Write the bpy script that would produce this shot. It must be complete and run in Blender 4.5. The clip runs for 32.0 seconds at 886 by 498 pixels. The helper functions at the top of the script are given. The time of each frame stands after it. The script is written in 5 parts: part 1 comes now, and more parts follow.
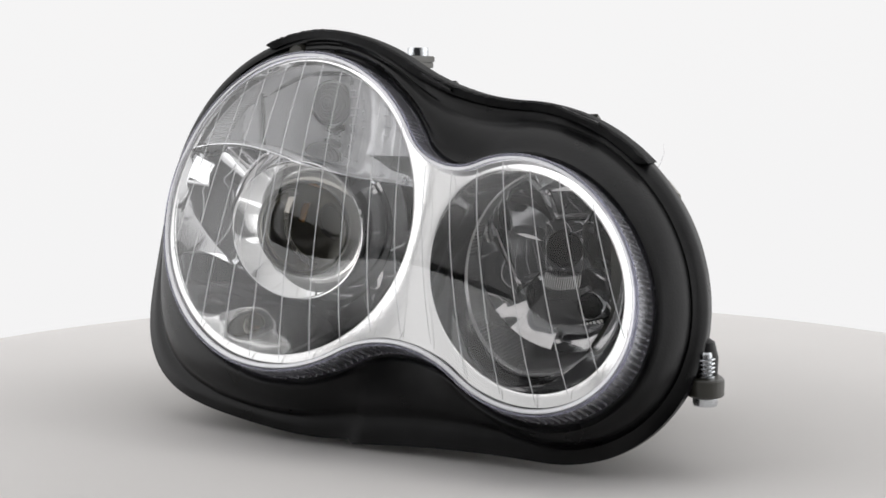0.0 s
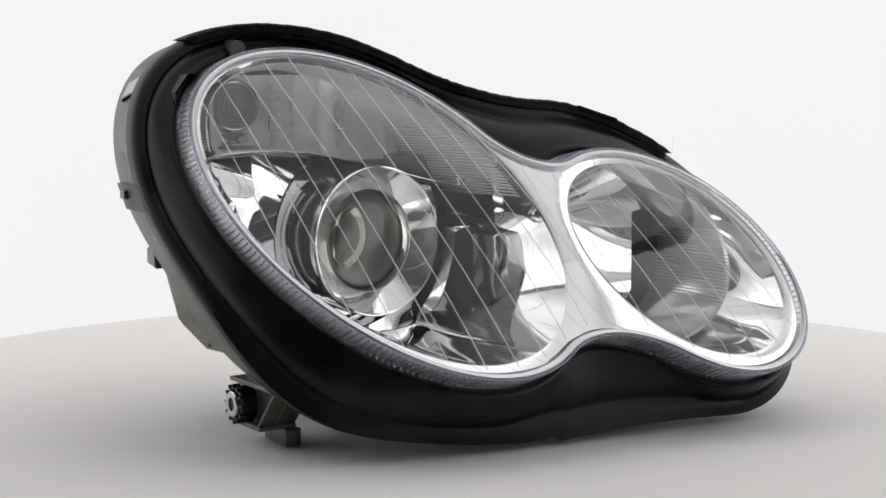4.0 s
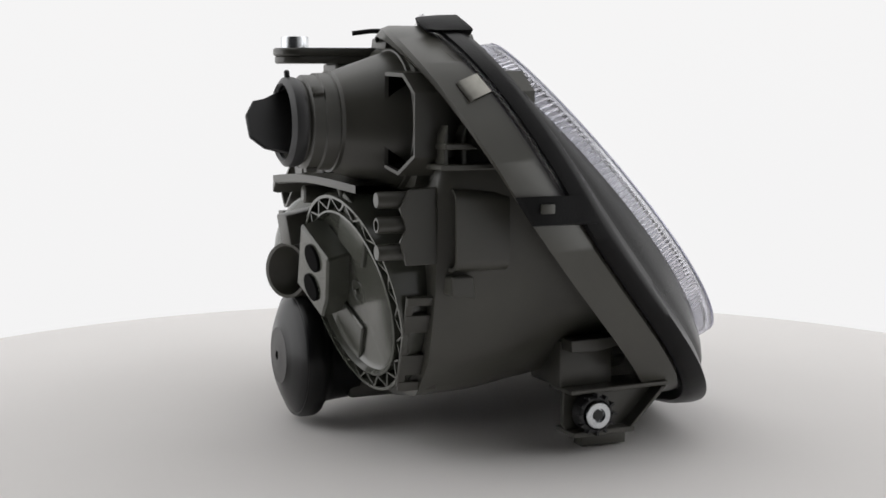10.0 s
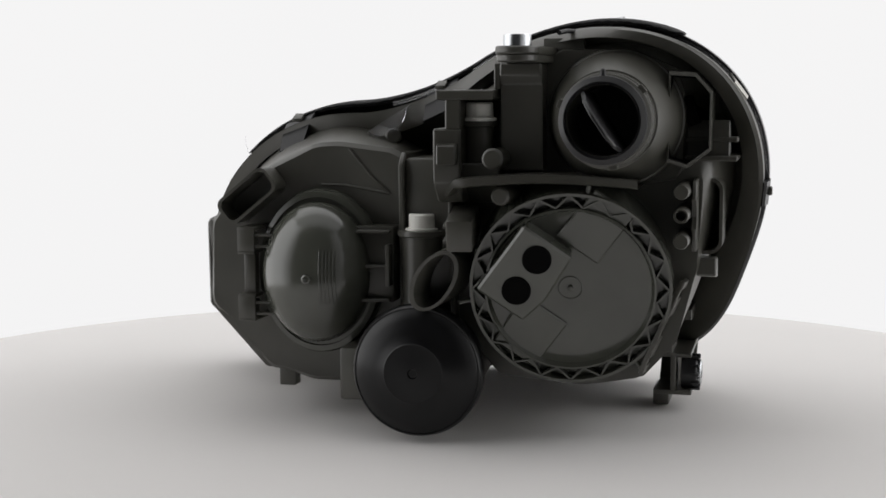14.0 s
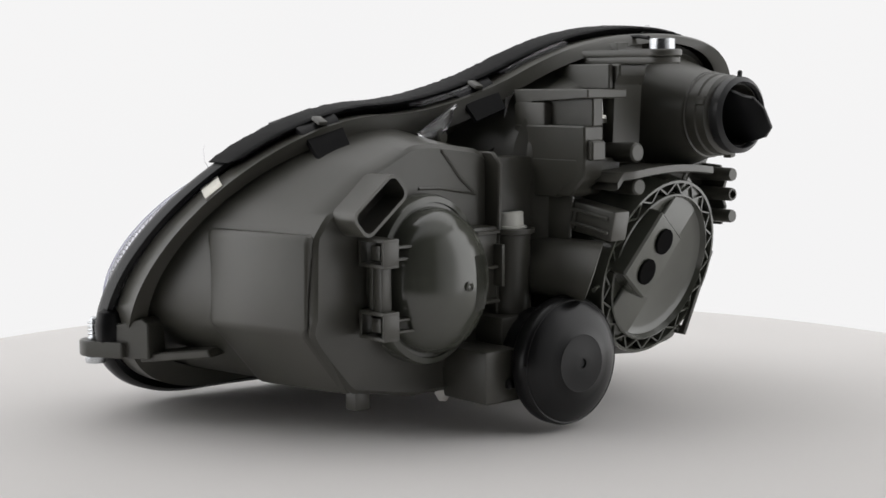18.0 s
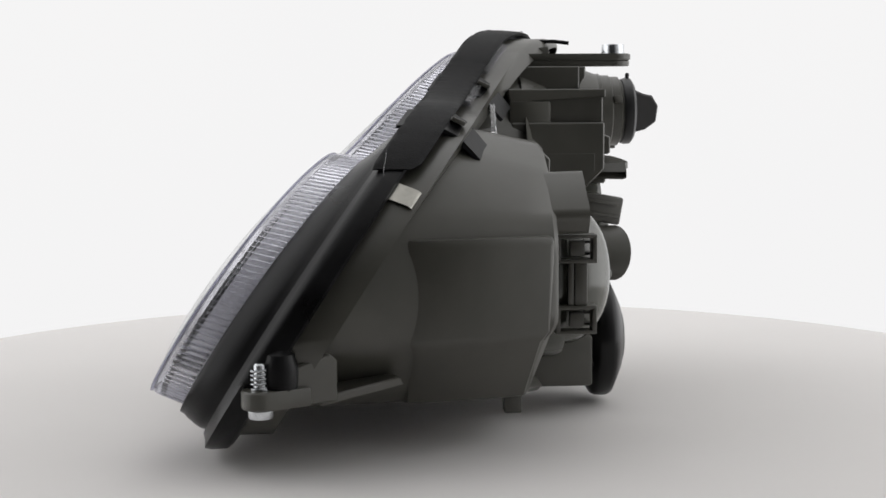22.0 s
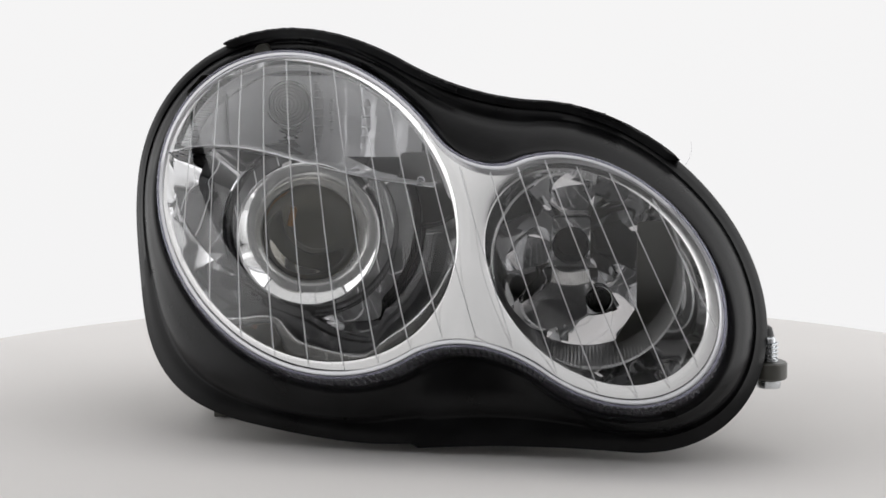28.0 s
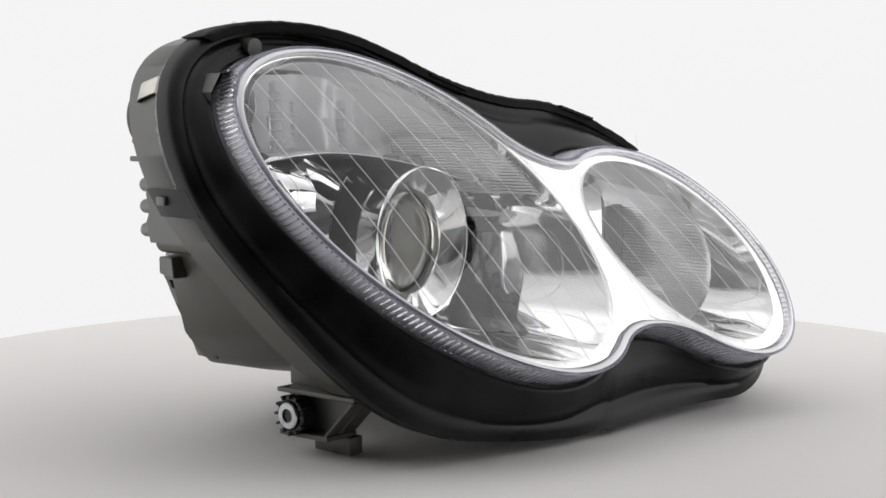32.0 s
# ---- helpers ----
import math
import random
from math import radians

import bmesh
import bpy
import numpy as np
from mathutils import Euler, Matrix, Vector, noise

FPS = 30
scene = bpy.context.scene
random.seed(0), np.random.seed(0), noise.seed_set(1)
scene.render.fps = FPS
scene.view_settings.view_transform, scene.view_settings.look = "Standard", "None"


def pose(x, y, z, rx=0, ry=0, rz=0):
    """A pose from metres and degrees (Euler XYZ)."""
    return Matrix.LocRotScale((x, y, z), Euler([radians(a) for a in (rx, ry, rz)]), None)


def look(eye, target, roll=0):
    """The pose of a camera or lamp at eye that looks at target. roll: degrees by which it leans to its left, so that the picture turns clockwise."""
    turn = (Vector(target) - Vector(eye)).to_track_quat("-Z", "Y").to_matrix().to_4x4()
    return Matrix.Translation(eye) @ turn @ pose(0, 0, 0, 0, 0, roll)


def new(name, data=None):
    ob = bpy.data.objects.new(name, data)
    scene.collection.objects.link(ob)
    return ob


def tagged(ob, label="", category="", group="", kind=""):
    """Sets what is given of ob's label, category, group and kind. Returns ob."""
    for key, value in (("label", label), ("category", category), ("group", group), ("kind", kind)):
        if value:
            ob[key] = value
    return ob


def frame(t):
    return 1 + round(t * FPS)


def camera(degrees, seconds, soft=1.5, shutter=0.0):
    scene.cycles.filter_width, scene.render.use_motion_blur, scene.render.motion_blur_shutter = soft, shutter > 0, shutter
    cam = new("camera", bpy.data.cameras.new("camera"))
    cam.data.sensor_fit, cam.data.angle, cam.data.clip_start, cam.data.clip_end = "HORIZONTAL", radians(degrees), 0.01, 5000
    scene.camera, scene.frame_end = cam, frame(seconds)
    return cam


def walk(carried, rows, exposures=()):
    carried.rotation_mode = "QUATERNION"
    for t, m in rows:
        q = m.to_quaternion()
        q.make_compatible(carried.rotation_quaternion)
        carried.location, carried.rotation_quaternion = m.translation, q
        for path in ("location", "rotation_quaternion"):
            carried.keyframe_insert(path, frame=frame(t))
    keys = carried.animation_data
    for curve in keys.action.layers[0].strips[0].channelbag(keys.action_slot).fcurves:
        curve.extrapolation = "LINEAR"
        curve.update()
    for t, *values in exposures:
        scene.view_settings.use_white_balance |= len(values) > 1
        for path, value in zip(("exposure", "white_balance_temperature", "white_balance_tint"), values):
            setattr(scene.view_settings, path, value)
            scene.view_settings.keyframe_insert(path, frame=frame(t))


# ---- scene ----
# ---- camera: fixed on its stand, the headlight turns before it ----
cam = camera(33.24, 32.0, soft=1.6)
EYE = Vector((0.0, -1.13, 0.245))
AIM = Vector((-math.sin(radians(0.116)) * math.cos(radians(-6.26)), math.cos(radians(0.116)) * math.cos(radians(-6.26)), math.sin(radians(-6.26))))
VIEW = look(EYE, EYE + AIM, -0.28)
walk(cam, [(0.0, VIEW), (32.0, VIEW)], exposures=[(0.0, 0.0), (32.0, 0.0)])
TURN = 13.4526  # degrees a second
PHASE = -22.0

# ---- world and lights ----
world = bpy.data.worlds.new("studio_air")
scene.world = world
world.use_nodes = True
world.node_tree.nodes["Background"].inputs["Color"].default_value = (0.9, 0.95, 1.0, 1)
world.node_tree.nodes["Background"].inputs["Strength"].default_value = 0.02
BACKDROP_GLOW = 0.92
FLANK_GLOW = 1.95  # the cloth's own glow at the flanks, in place of lamps
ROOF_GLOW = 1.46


# ---- materials ----
def mat(name):
    m = bpy.data.materials.new(name)
    m.use_nodes = True
    nt = m.node_tree
    return m, nt, nt.nodes["Principled BSDF"]


def surface(name, col, rough, metal=0.0, var=0.12, scale=60.0, bump=0.05, fine=900.0, spec=0.5, coat=0.0, rvar=0.12):
    """A procedural surface: large stains and fine grain in colour, gloss and relief."""
    m, nt, bsdf = mat(name)
    tc = nt.nodes.new("ShaderNodeTexCoord")
    big = nt.nodes.new("ShaderNodeTexNoise")
    big.inputs["Scale"].default_value, big.inputs["Detail"].default_value = scale, 5
    small = nt.nodes.new("ShaderNodeTexNoise")
    small.inputs["Scale"].default_value, small.inputs["Detail"].default_value = fine, 3
    nt.links.new(tc.outputs["Object"], big.inputs["Vector"])
    nt.links.new(tc.outputs["Object"], small.inputs["Vector"])
    ramp = nt.nodes.new("ShaderNodeValToRGB")
    lo, hi = [c * (1 - var) for c in col], [min(1, c * (1 + var)) for c in col]
    ramp.color_ramp.elements[0].position, ramp.color_ramp.elements[1].position = 0.3, 0.7
    ramp.color_ramp.elements[0].color, ramp.color_ramp.elements[1].color = (*lo, 1), (*hi, 1)
    nt.links.new(big.outputs["Fac"], ramp.inputs["Fac"])
    nt.links.new(ramp.outputs["Color"], bsdf.inputs["Base Color"])
    mr = nt.nodes.new("ShaderNodeMapRange")
    mr.inputs["To Min"].default_value, mr.inputs["To Max"].default_value = max(0.02, rough - rvar * rough), min(1, rough + rvar * rough)
    nt.links.new(big.outputs["Fac"], mr.inputs["Value"])
    nt.links.new(mr.outputs["Result"], bsdf.inputs["Roughness"])
    bsdf.inputs["Metallic"].default_value = metal
    bsdf.inputs["Specular IOR Level"].default_value = spec
    bsdf.inputs["Coat Weight"].default_value = coat
    if bump:
        b = nt.nodes.new("ShaderNodeBump")
        b.inputs["Strength"].default_value, b.inputs["Distance"].default_value = bump, 0.001
        nt.links.new(small.outputs["Fac"], b.inputs["Height"])
        nt.links.new(b.outputs["Normal"], bsdf.inputs["Normal"])
    return m


def clear(name, tint=(0.985, 0.985, 0.985), ior=1.5, rough=0.0, haze=0.0, haze_col=(0.8, 0.8, 0.82), power=5.0):
    """Thin clear plastic: lets the view through and mirrors by Fresnel."""
    m, nt, bsdf = mat(name)
    out = nt.nodes["Material Output"]
    lw = nt.nodes.new("ShaderNodeLayerWeight")
    lw.inputs["Blend"].default_value = 0.5
    pw = nt.nodes.new("ShaderNodeMath")
    pw.operation = "POWER"
    pw.inputs[1].default_value = power
    nt.links.new(lw.outputs["Facing"], pw.inputs[0])
    f0 = 1.5 * ((ior - 1) / (ior + 1)) ** 2
    fres = nt.nodes.new("ShaderNodeMath")
    fres.operation = "MULTIPLY_ADD"
    fres.inputs[1].default_value, fres.inputs[2].default_value = 1 - f0, f0
    nt.links.new(pw.outputs["Value"], fres.inputs[0])
    tr = nt.nodes.new("ShaderNodeBsdfTransparent")
    tr.inputs["Color"].default_value = (*tint, 1)
    gl = nt.nodes.new("ShaderNodeBsdfGlossy")
    gl.inputs["Roughness"].default_value = rough
    mix = nt.nodes.new("ShaderNodeMixShader")
    nt.links.new(fres.outputs["Value"], mix.inputs["Fac"])
    nt.links.new(tr.outputs["BSDF"], mix.inputs[1])
    nt.links.new(gl.outputs["BSDF"], mix.inputs[2])
    last = mix
    if haze:
        df = nt.nodes.new("ShaderNodeBsdfTranslucent")
        df.inputs["Color"].default_value = (*haze_col, 1)
        d2 = nt.nodes.new("ShaderNodeBsdfDiffuse")
        d2.inputs["Color"].default_value = (*haze_col, 1)
        ad = nt.nodes.new("ShaderNodeMixShader")
        nt.links.new(df.outputs["BSDF"], ad.inputs[1])
        nt.links.new(d2.outputs["BSDF"], ad.inputs[2])
        mx = nt.nodes.new("ShaderNodeMixShader")
        mx.inputs["Fac"].default_value = haze
        nt.links.new(mix.outputs["Shader"], mx.inputs[1])
        nt.links.new(ad.outputs["Shader"], mx.inputs[2])
        last = mx
    nt.links.new(last.outputs["Shader"], out.inputs["Surface"])
    return m


HOUSING = surface("grey_brown_plastic", (0.0605, 0.0588, 0.0492), 0.36, var=0.14, scale=22, bump=0.08, fine=2200, rvar=0.3, spec=0.65)
COVER = surface("smooth_cover_plastic", (0.072, 0.0745, 0.062), 0.16, var=0.1, scale=18, bump=0.03, fine=2500, rvar=0.25, spec=0.8)
RUBBER = surface("black_rubber", (0.007, 0.007, 0.0075), 0.32, var=0.5, scale=30, bump=0.12, fine=700, rvar=0.45, spec=0.17)
FOAM = surface("black_foam_rubber", (0.006, 0.006, 0.0065), 0.6, var=0.5, scale=60, bump=0.4, fine=900, spec=0.14)
CAPBLACK = surface("black_cap_rubber", (0.0055, 0.0055, 0.006), 0.3, var=0.3, scale=25, bump=0.04, fine=800, rvar=0.25, spec=0.3)
CHROME = surface("vapour_chrome", (0.93, 0.93, 0.935), 0.03, metal=1.0, var=0.02, scale=15, bump=0.0)
FLOORING = surface("polished_grey_chrome", (0.9, 0.9, 0.905), 0.035, metal=1.0, var=0.03, scale=25, bump=0.0)
RING = surface("bright_chrome_ring", (0.92, 0.92, 0.92), 0.05, metal=0.97, var=0.02, scale=18, bump=0.0)
FUNNEL = surface("bright_funnel_silver", (0.95, 0.95, 0.94), 0.06, metal=0.86, var=0.02, scale=18, bump=0.0)
RIBSILVER = surface("ribbed_silver", (0.97, 0.97, 0.97), 0.2, metal=0.08, var=0.03, scale=40, bump=0.0)
SMOKED = surface("smoked_chrome", (0.93, 0.93, 0.935), 0.16, metal=0.2, var=0.05, scale=30, bump=0.02)
FROST = surface("frosted_bulb_glass", (0.16, 0.16, 0.16), 0.15, var=0.05)
SATIN = surface("satin_chrome_bezel", (0.9, 0.895, 0.885), 0.13, metal=1.0, var=0.02, scale=18, bump=0.02, fine=3000)
BARREL = surface("bright_silver_barrel", (0.9, 0.9, 0.9), 0.07, metal=0.95, var=0.03, scale=40, bump=0.01)
RIBMETAL = surface("ribbed_satin_chrome", (0.9, 0.9, 0.9), 0.16, metal=0.7, var=0.03, scale=40, bump=0.0)
ZINC = surface("zinc_plated_steel", (0.62, 0.64, 0.66), 0.25, metal=1.0, var=0.12, scale=220, bump=0.04, fine=1500)
SPRING = surface("bright_spring_steel", (0.44, 0.43, 0.39), 0.3, metal=1.0, var=0.1, scale=160, bump=0.05, fine=1200)
NYLON = surface("white_nylon", (0.82, 0.81, 0.76), 0.4, var=0.06, scale=120, bump=0.03)
# near-black: shade painted into recesses and openings, also the black plugs
VOID = surface("recess_shade_and_black_plastic", (0.003, 0.003, 0.003), 0.8, var=0.2, scale=60, bump=0.0, spec=0.05)
DARK = surface("dark_socket_plastic", (0.015, 0.015, 0.016), 0.4, var=0.3, scale=60, bump=0.05)
DULLRING = surface("dull_ring_metal", (0.3, 0.29, 0.25), 0.35, metal=1.0, var=0.05)
AMBERY = surface("copper_shield", (0.45, 0.24, 0.09), 0.3, metal=1.0, var=0.15, scale=80, bump=0.02)
LENS = clear("clear_polycarbonate", (0.985, 0.985, 0.99), 1.5, power=3.4)
RIBBED = clear("ribbed_polycarbonate", (0.93, 0.93, 0.95), 1.55, 0.05, haze=0.16)
FLUTED = clear("fluted_polycarbonate", (0.93, 0.93, 0.96), 1.6, 0.04, haze=0.04, haze_col=(0.85, 0.85, 0.87))
# metal that stands in for bright glints on clear lens edges
BEAD = surface("edge_glint_metal", (0.6, 0.6, 0.62), 0.34, metal=0.9, var=0.03, scale=40, bump=0.0)
RIDGE = clear("lens_ridge", (0.88, 0.88, 0.88), 1.6, 0.2, haze=0.5, haze_col=(0.95, 0.95, 0.96))
CRYSTAL = clear("moulded_crystal", (0.9, 0.9, 0.9), 1.9, 0.05, haze=0.55, haze_col=(0.95, 0.95, 0.96))
INNER = clear("inner_clear_plastic", (0.97, 0.97, 0.975), 1.5, 0.05, haze=0.04)
GLASS, _nt, _b = mat("projector_glass")
_b.inputs["Transmission Weight"].default_value, _b.inputs["Roughness"].default_value, _b.inputs["IOR"].default_value = 1.0, 0.0, 1.5
_b.inputs["Base Color"].default_value = (0.93, 0.91, 0.85, 1)
RIBGLASS, _nt, _b = mat("fluted_clear_plastic")
_b.inputs["Transmission Weight"].default_value, _b.inputs["Roughness"].default_value, _b.inputs["IOR"].default_value = 1.0, 0.04, 1.5
_b.inputs["Base Color"].default_value = (0.95, 0.95, 0.97, 1)
FLUTE_RIDGE, _nt, _b = mat("flute_ridge")
_b.inputs["Transmission Weight"].default_value, _b.inputs["Roughness"].default_value, _b.inputs["IOR"].default_value = 1.0, 0.03, 1.5
_b.inputs["Base Color"].default_value = (0.97, 0.97, 0.99, 1)
# pale diffuse share, in place of backdrop light refracted by the moulded teeth
_haze, _both = _nt.nodes.new("ShaderNodeBsdfDiffuse"), _nt.nodes.new("ShaderNodeMixShader")
_haze.inputs["Color"].default_value, _both.inputs["Fac"].default_value = (0.86, 0.85, 0.92, 1), 0.025
_nt.links.new(_b.outputs["BSDF"], _both.inputs[1])
_nt.links.new(_haze.outputs["BSDF"], _both.inputs[2])
_nt.links.new(_both.outputs["Shader"], _nt.nodes["Material Output"].inputs["Surface"])
BLUEEDGE = clear("lens_edge_tint", (0.7, 0.7, 0.78), 1.5, 0.06, haze=0.28, haze_col=(0.55, 0.55, 0.64))
TABLE = surface("matt_white_turntable", (0.69, 0.672, 0.658), 0.8, var=0.02, scale=3, bump=0.1, fine=1400, rvar=0.1, spec=0.05)


# ---- mesh helpers ----
def smooth(me, angle=32):
    me.polygons.foreach_set("use_smooth", [True] * len(me.polygons))
    me.set_sharp_from_angle(angle=radians(angle))


def part(name, bm, material, parent, label="", angle=32, shadow=True):
    bmesh.ops.recalc_face_normals(bm, faces=bm.faces)
    me = bpy.data.meshes.new(name)
    bm.to_mesh(me)
    bm.free()
    me.materials.append(material)
    smooth(me, angle)
    ob = new(name, me)
    ob.parent = parent
    if label:
        ob["label"] = label
    if not shadow:
        ob.visible_shadow = False
    return ob


def bm_new():
    return bmesh.new()


def loft(bm, rings, cap0=False, cap1=False, closed=True):
    rows = [[bm.verts.new(p) for p in r] for r in rings]
    n = len(rows[0])
    for a, b in zip(rows, rows[1:]):
        for i in range(n if closed else n - 1):
            j = (i + 1) % n
            bm.faces.new((a[i], a[j], b[j], b[i]))
    if cap0:
        bm.faces.new(rows[0])
    if cap1:
        bm.faces.new(rows[-1])
    return rows


def frame_of(axis):
    a = Vector(axis).normalized()
    ref = Vector((0, 0, 1)) if abs(a.z) < 0.9 else Vector((1, 0, 0))
    x = a.cross(ref).normalized()
    return x, x.cross(a).normalized() * -1, a


def lathe(bm, origin, axis, profile, n=40, cap0=True, cap1=True, a0=0.0, a1=360.0):
    """Turns (radius, height) pairs about an axis."""
    x, y, a = frame_of(axis)
    o = Vector(origin)
    full = abs(a1 - a0 - 360) < 1e-6
    angs = [radians(a0 + (a1 - a0) * i / n) for i in range(n if full else n + 1)]
    rings = [[o + a * h + (x * math.cos(t) + y * math.sin(t)) * r for t in angs] for r, h in profile]
    return loft(bm, rings, cap0 and full, cap1 and full, full)


def box(bm, centre, size, turn=None, bevel=0.0008):
    b = bmesh.new()
    bmesh.ops.create_cube(b, size=1.0)
    bmesh.ops.scale(b, vec=size, verts=b.verts)
    if bevel:
        bmesh.ops.bevel(b, geom=list(b.edges), offset=min(bevel, min(size) * 0.3), segments=2, affect="EDGES", profile=0.5)
    m = Matrix.Translation(centre) @ (turn if turn else Matrix())
    merge(bm, b, m)


def merge(bm, b, m=None):
    vs = [bm.verts.new(m @ v.co if m else v.co) for v in b.verts]
    b.verts.index_update()
    for f in b.faces:
        bm.faces.new([vs[v.index] for v in f.verts])
    b.free()


def prism(bm, poly, o, ex, ey, depth, bevel=0.0006):
    """A plate: polygon in the plane (ex, ey) at o, with depth along ex x ey."""
    o, ex, ey = Vector(o), Vector(ex).normalized(), Vector(ey).normalized()
    ez = ex.cross(ey)
    b = bmesh.new()
    lo = [b.verts.new(o + ex * p[0] + ey * p[1]) for p in poly]
    hi = [b.verts.new(o + ex * p[0] + ey * p[1] + ez * depth) for p in poly]
    b.faces.new(lo[::-1])
    b.faces.new(hi)
    n = len(poly)
    for i in range(n):
        b.faces.new((lo[i], lo[(i + 1) % n], hi[(i + 1) % n], hi[i]))
    if bevel:
        bmesh.ops.bevel(b, geom=list(b.edges), offset=bevel, segments=1, affect="EDGES", profile=0.5)
    merge(bm, b)


def pipe(bm, pts, r, n=8, caps=True):
    """A round strand along points."""
    pts = [Vector(p) for p in pts]
    rings = []
    for i, p in enumerate(pts):
        d = (pts[min(i + 1, len(pts) - 1)] - pts[max(i - 1, 0)]).normalized()
        x, y, _ = frame_of(d)
        rr = r[i] if isinstance(r, (list, tuple)) else r
        rings.append([p + (x * math.cos(2 * math.pi * k / n) + y * math.sin(2 * math.pi * k / n)) * rr for k in range(n)])
    loft(bm, rings, caps, caps)


def rect_tube(bm, o, axis, up, w, h, length, wall=0.0018):
    """An open rectangular duct."""
    a, u = Vector(axis).normalized(), Vector(up).normalized()
    s = a.cross(u).normalized()
    u = s.cross(a)
    o = Vector(o)

    def ring(ww, hh, t):
        c = min(ww, hh) * 0.3
        pts = []
        for cx, cy, a0 in ((ww / 2 - c, hh / 2 - c, 0), (-ww / 2 + c, hh / 2 - c, 90), (-ww / 2 + c, -hh / 2 + c, 180), (ww / 2 - c, -hh / 2 + c, 270)):
            for k in range(5):
                q = radians(a0 + 22.5 * k)
                pts.append(o + a * t + s * (cx + c * math.cos(q)) + u * (cy + c * math.sin(q)))
        return pts
    loft(bm, [ring(w, h, 0), ring(w, h, length), ring(w - 2 * wall, h - 2 * wall, length), ring(w - 2 * wall, h - 2 * wall, length * 0.15)], False, True)


# ---- the gourd outline: two circles and two fillets in a raked plane ----
def gourd(d, r1, r2, f1, f2, n=40):
    def fillet(f):
        a, b = r1 + f, r2 + f
        x = (d * d + a * a - b * b) / (2 * d)
        return x, math.sqrt(max(a * a - x * x, 1e-9))
    x1, h1 = fillet(f1)
    x2, h2 = fillet(f2)
    aa1, aa2 = math.atan2(h1, x1), -math.atan2(h2, x2)
    ab1, ab2 = math.atan2(h1, x1 - d), -math.atan2(h2, x2 - d)

    def arc(cx, cy, r, a0, a1, k, ends):
        out = []
        for i in range(k):
            s = i / (k - 1) if ends else (i + 1) / (k + 1)
            a = a0 + (a1 - a0) * s
            out.append((cx + r * math.cos(a), cy + r * math.sin(a)))
        return out

    def fil(cx, cy, f, p, q):
        a0, a1 = math.atan2(p[1] - cy, p[0] - cx), math.atan2(q[1] - cy, q[0] - cx)
        a1 = a0 + (a1 - a0 + math.pi) % (2 * math.pi) - math.pi
        return arc(cx, cy, f, a0, a1, n, False)
    pa1, pa2 = (r1 * math.cos(aa1), r1 * math.sin(aa1)), (r1 * math.cos(aa2), r1 * math.sin(aa2))
    pb1, pb2 = (d + r2 * math.cos(ab1), r2 * math.sin(ab1)), (d + r2 * math.cos(ab2), r2 * math.sin(ab2))
    return arc(0, 0, r1, aa1, 2 * math.pi + aa2, 3 * n, True) + fil(x2, -h2, f2, pa2, pb2) + arc(d, 0, r2, ab2, ab1, 2 * n, True) + fil(x1, h1, f1, pb1, pa1)


O = Vector((-0.0919, -0.0849, 0.1644))
U = Vector((0.1200, -0.0366, -0.0254))
V = Vector((-0.0068, 0.0849, 0.1051))
GD, GR2, GF1, GF2 = 1.6831, 0.7082, 0.3775, 0.7091


def face_at(u, v, dy=0.0):
    """A point of the raked lens plane, moved back by dy; the inner end of the lens wraps back."""
    m = u - GD / 2
    wrap = 0.0135 * max(-u, 0.0) ** 1.15 * min(max(1 - dy / 0.03, 0.0), 1.0)
    return O + U * u + V * v + Vector((0, dy + wrap - 0.0089 * m * v, 0))


def ease(x, a, b):
    t = min(max((x - a) / (b - a), 0.0), 1.0)
    return t * t * (3 - 2 * t)


def rim(off=0.0, dy=0.0):
    """The lens outline widened by off (metres) and set back by dy."""
    e = off / 0.131
    return [face_at(u, v, dy) for u, v in gourd(GD, 1 + e, GR2 + e, GF1 - e, GF2 - e)]


def wall(off, d):
    """The lens outline carried back along its moulded side, which runs back and down."""
    return [p + Vector((0, 0, -0.28 * d)) for p in rim(off, d)]


OG = Vector((-0.0850, -0.0501, 0.1453))


def seal(off=0.0, dy=0.0):
    """The outer edge of the rubber surround, with the heavier skirt at its lower inner corner."""
    e = off / 0.131
    c, s = math.cos(0.0832), math.sin(0.0832)
    out = []
    for u, v in gourd(1.5721, 1.3362 + e, 1.0489 + e, 1.5787 - e, 9.26 - e):
        a = math.degrees(math.atan2(v, u)) % 360
        k = 1 + 0.145 * math.exp(-(((a - 229) / 20) ** 2)) - 0.025 * math.exp(-(((a - 165) / 40) ** 2)) - 0.03 * math.exp(-(((a - 275) / 22) ** 2))
        if u < 0.5:
            u, v = u * k, v * k
        sweep = 0.026 * ease(-u, -0.35, 0.75) * ease(v, -1.3, 0.1)
        p = OG + U * (c * u - s * v) + V * (s * u + c * v) + Vector((0, 0.0073 * (u - 0.8) - 0.017 * v + dy + sweep, 0))
        p.z = max(p.z, 0.0015)
        out.append(p)
    return out


def between(a, b, s, dy=0.0):
    return [p.lerp(q, s) + Vector((0, dy, 0)) for p, q in zip(a, b)]


headlight = new("car_headlight")
tagged(headlight, "twin-lobed car headlight, clear lens, black rubber surround, grey-brown back", "headlight")


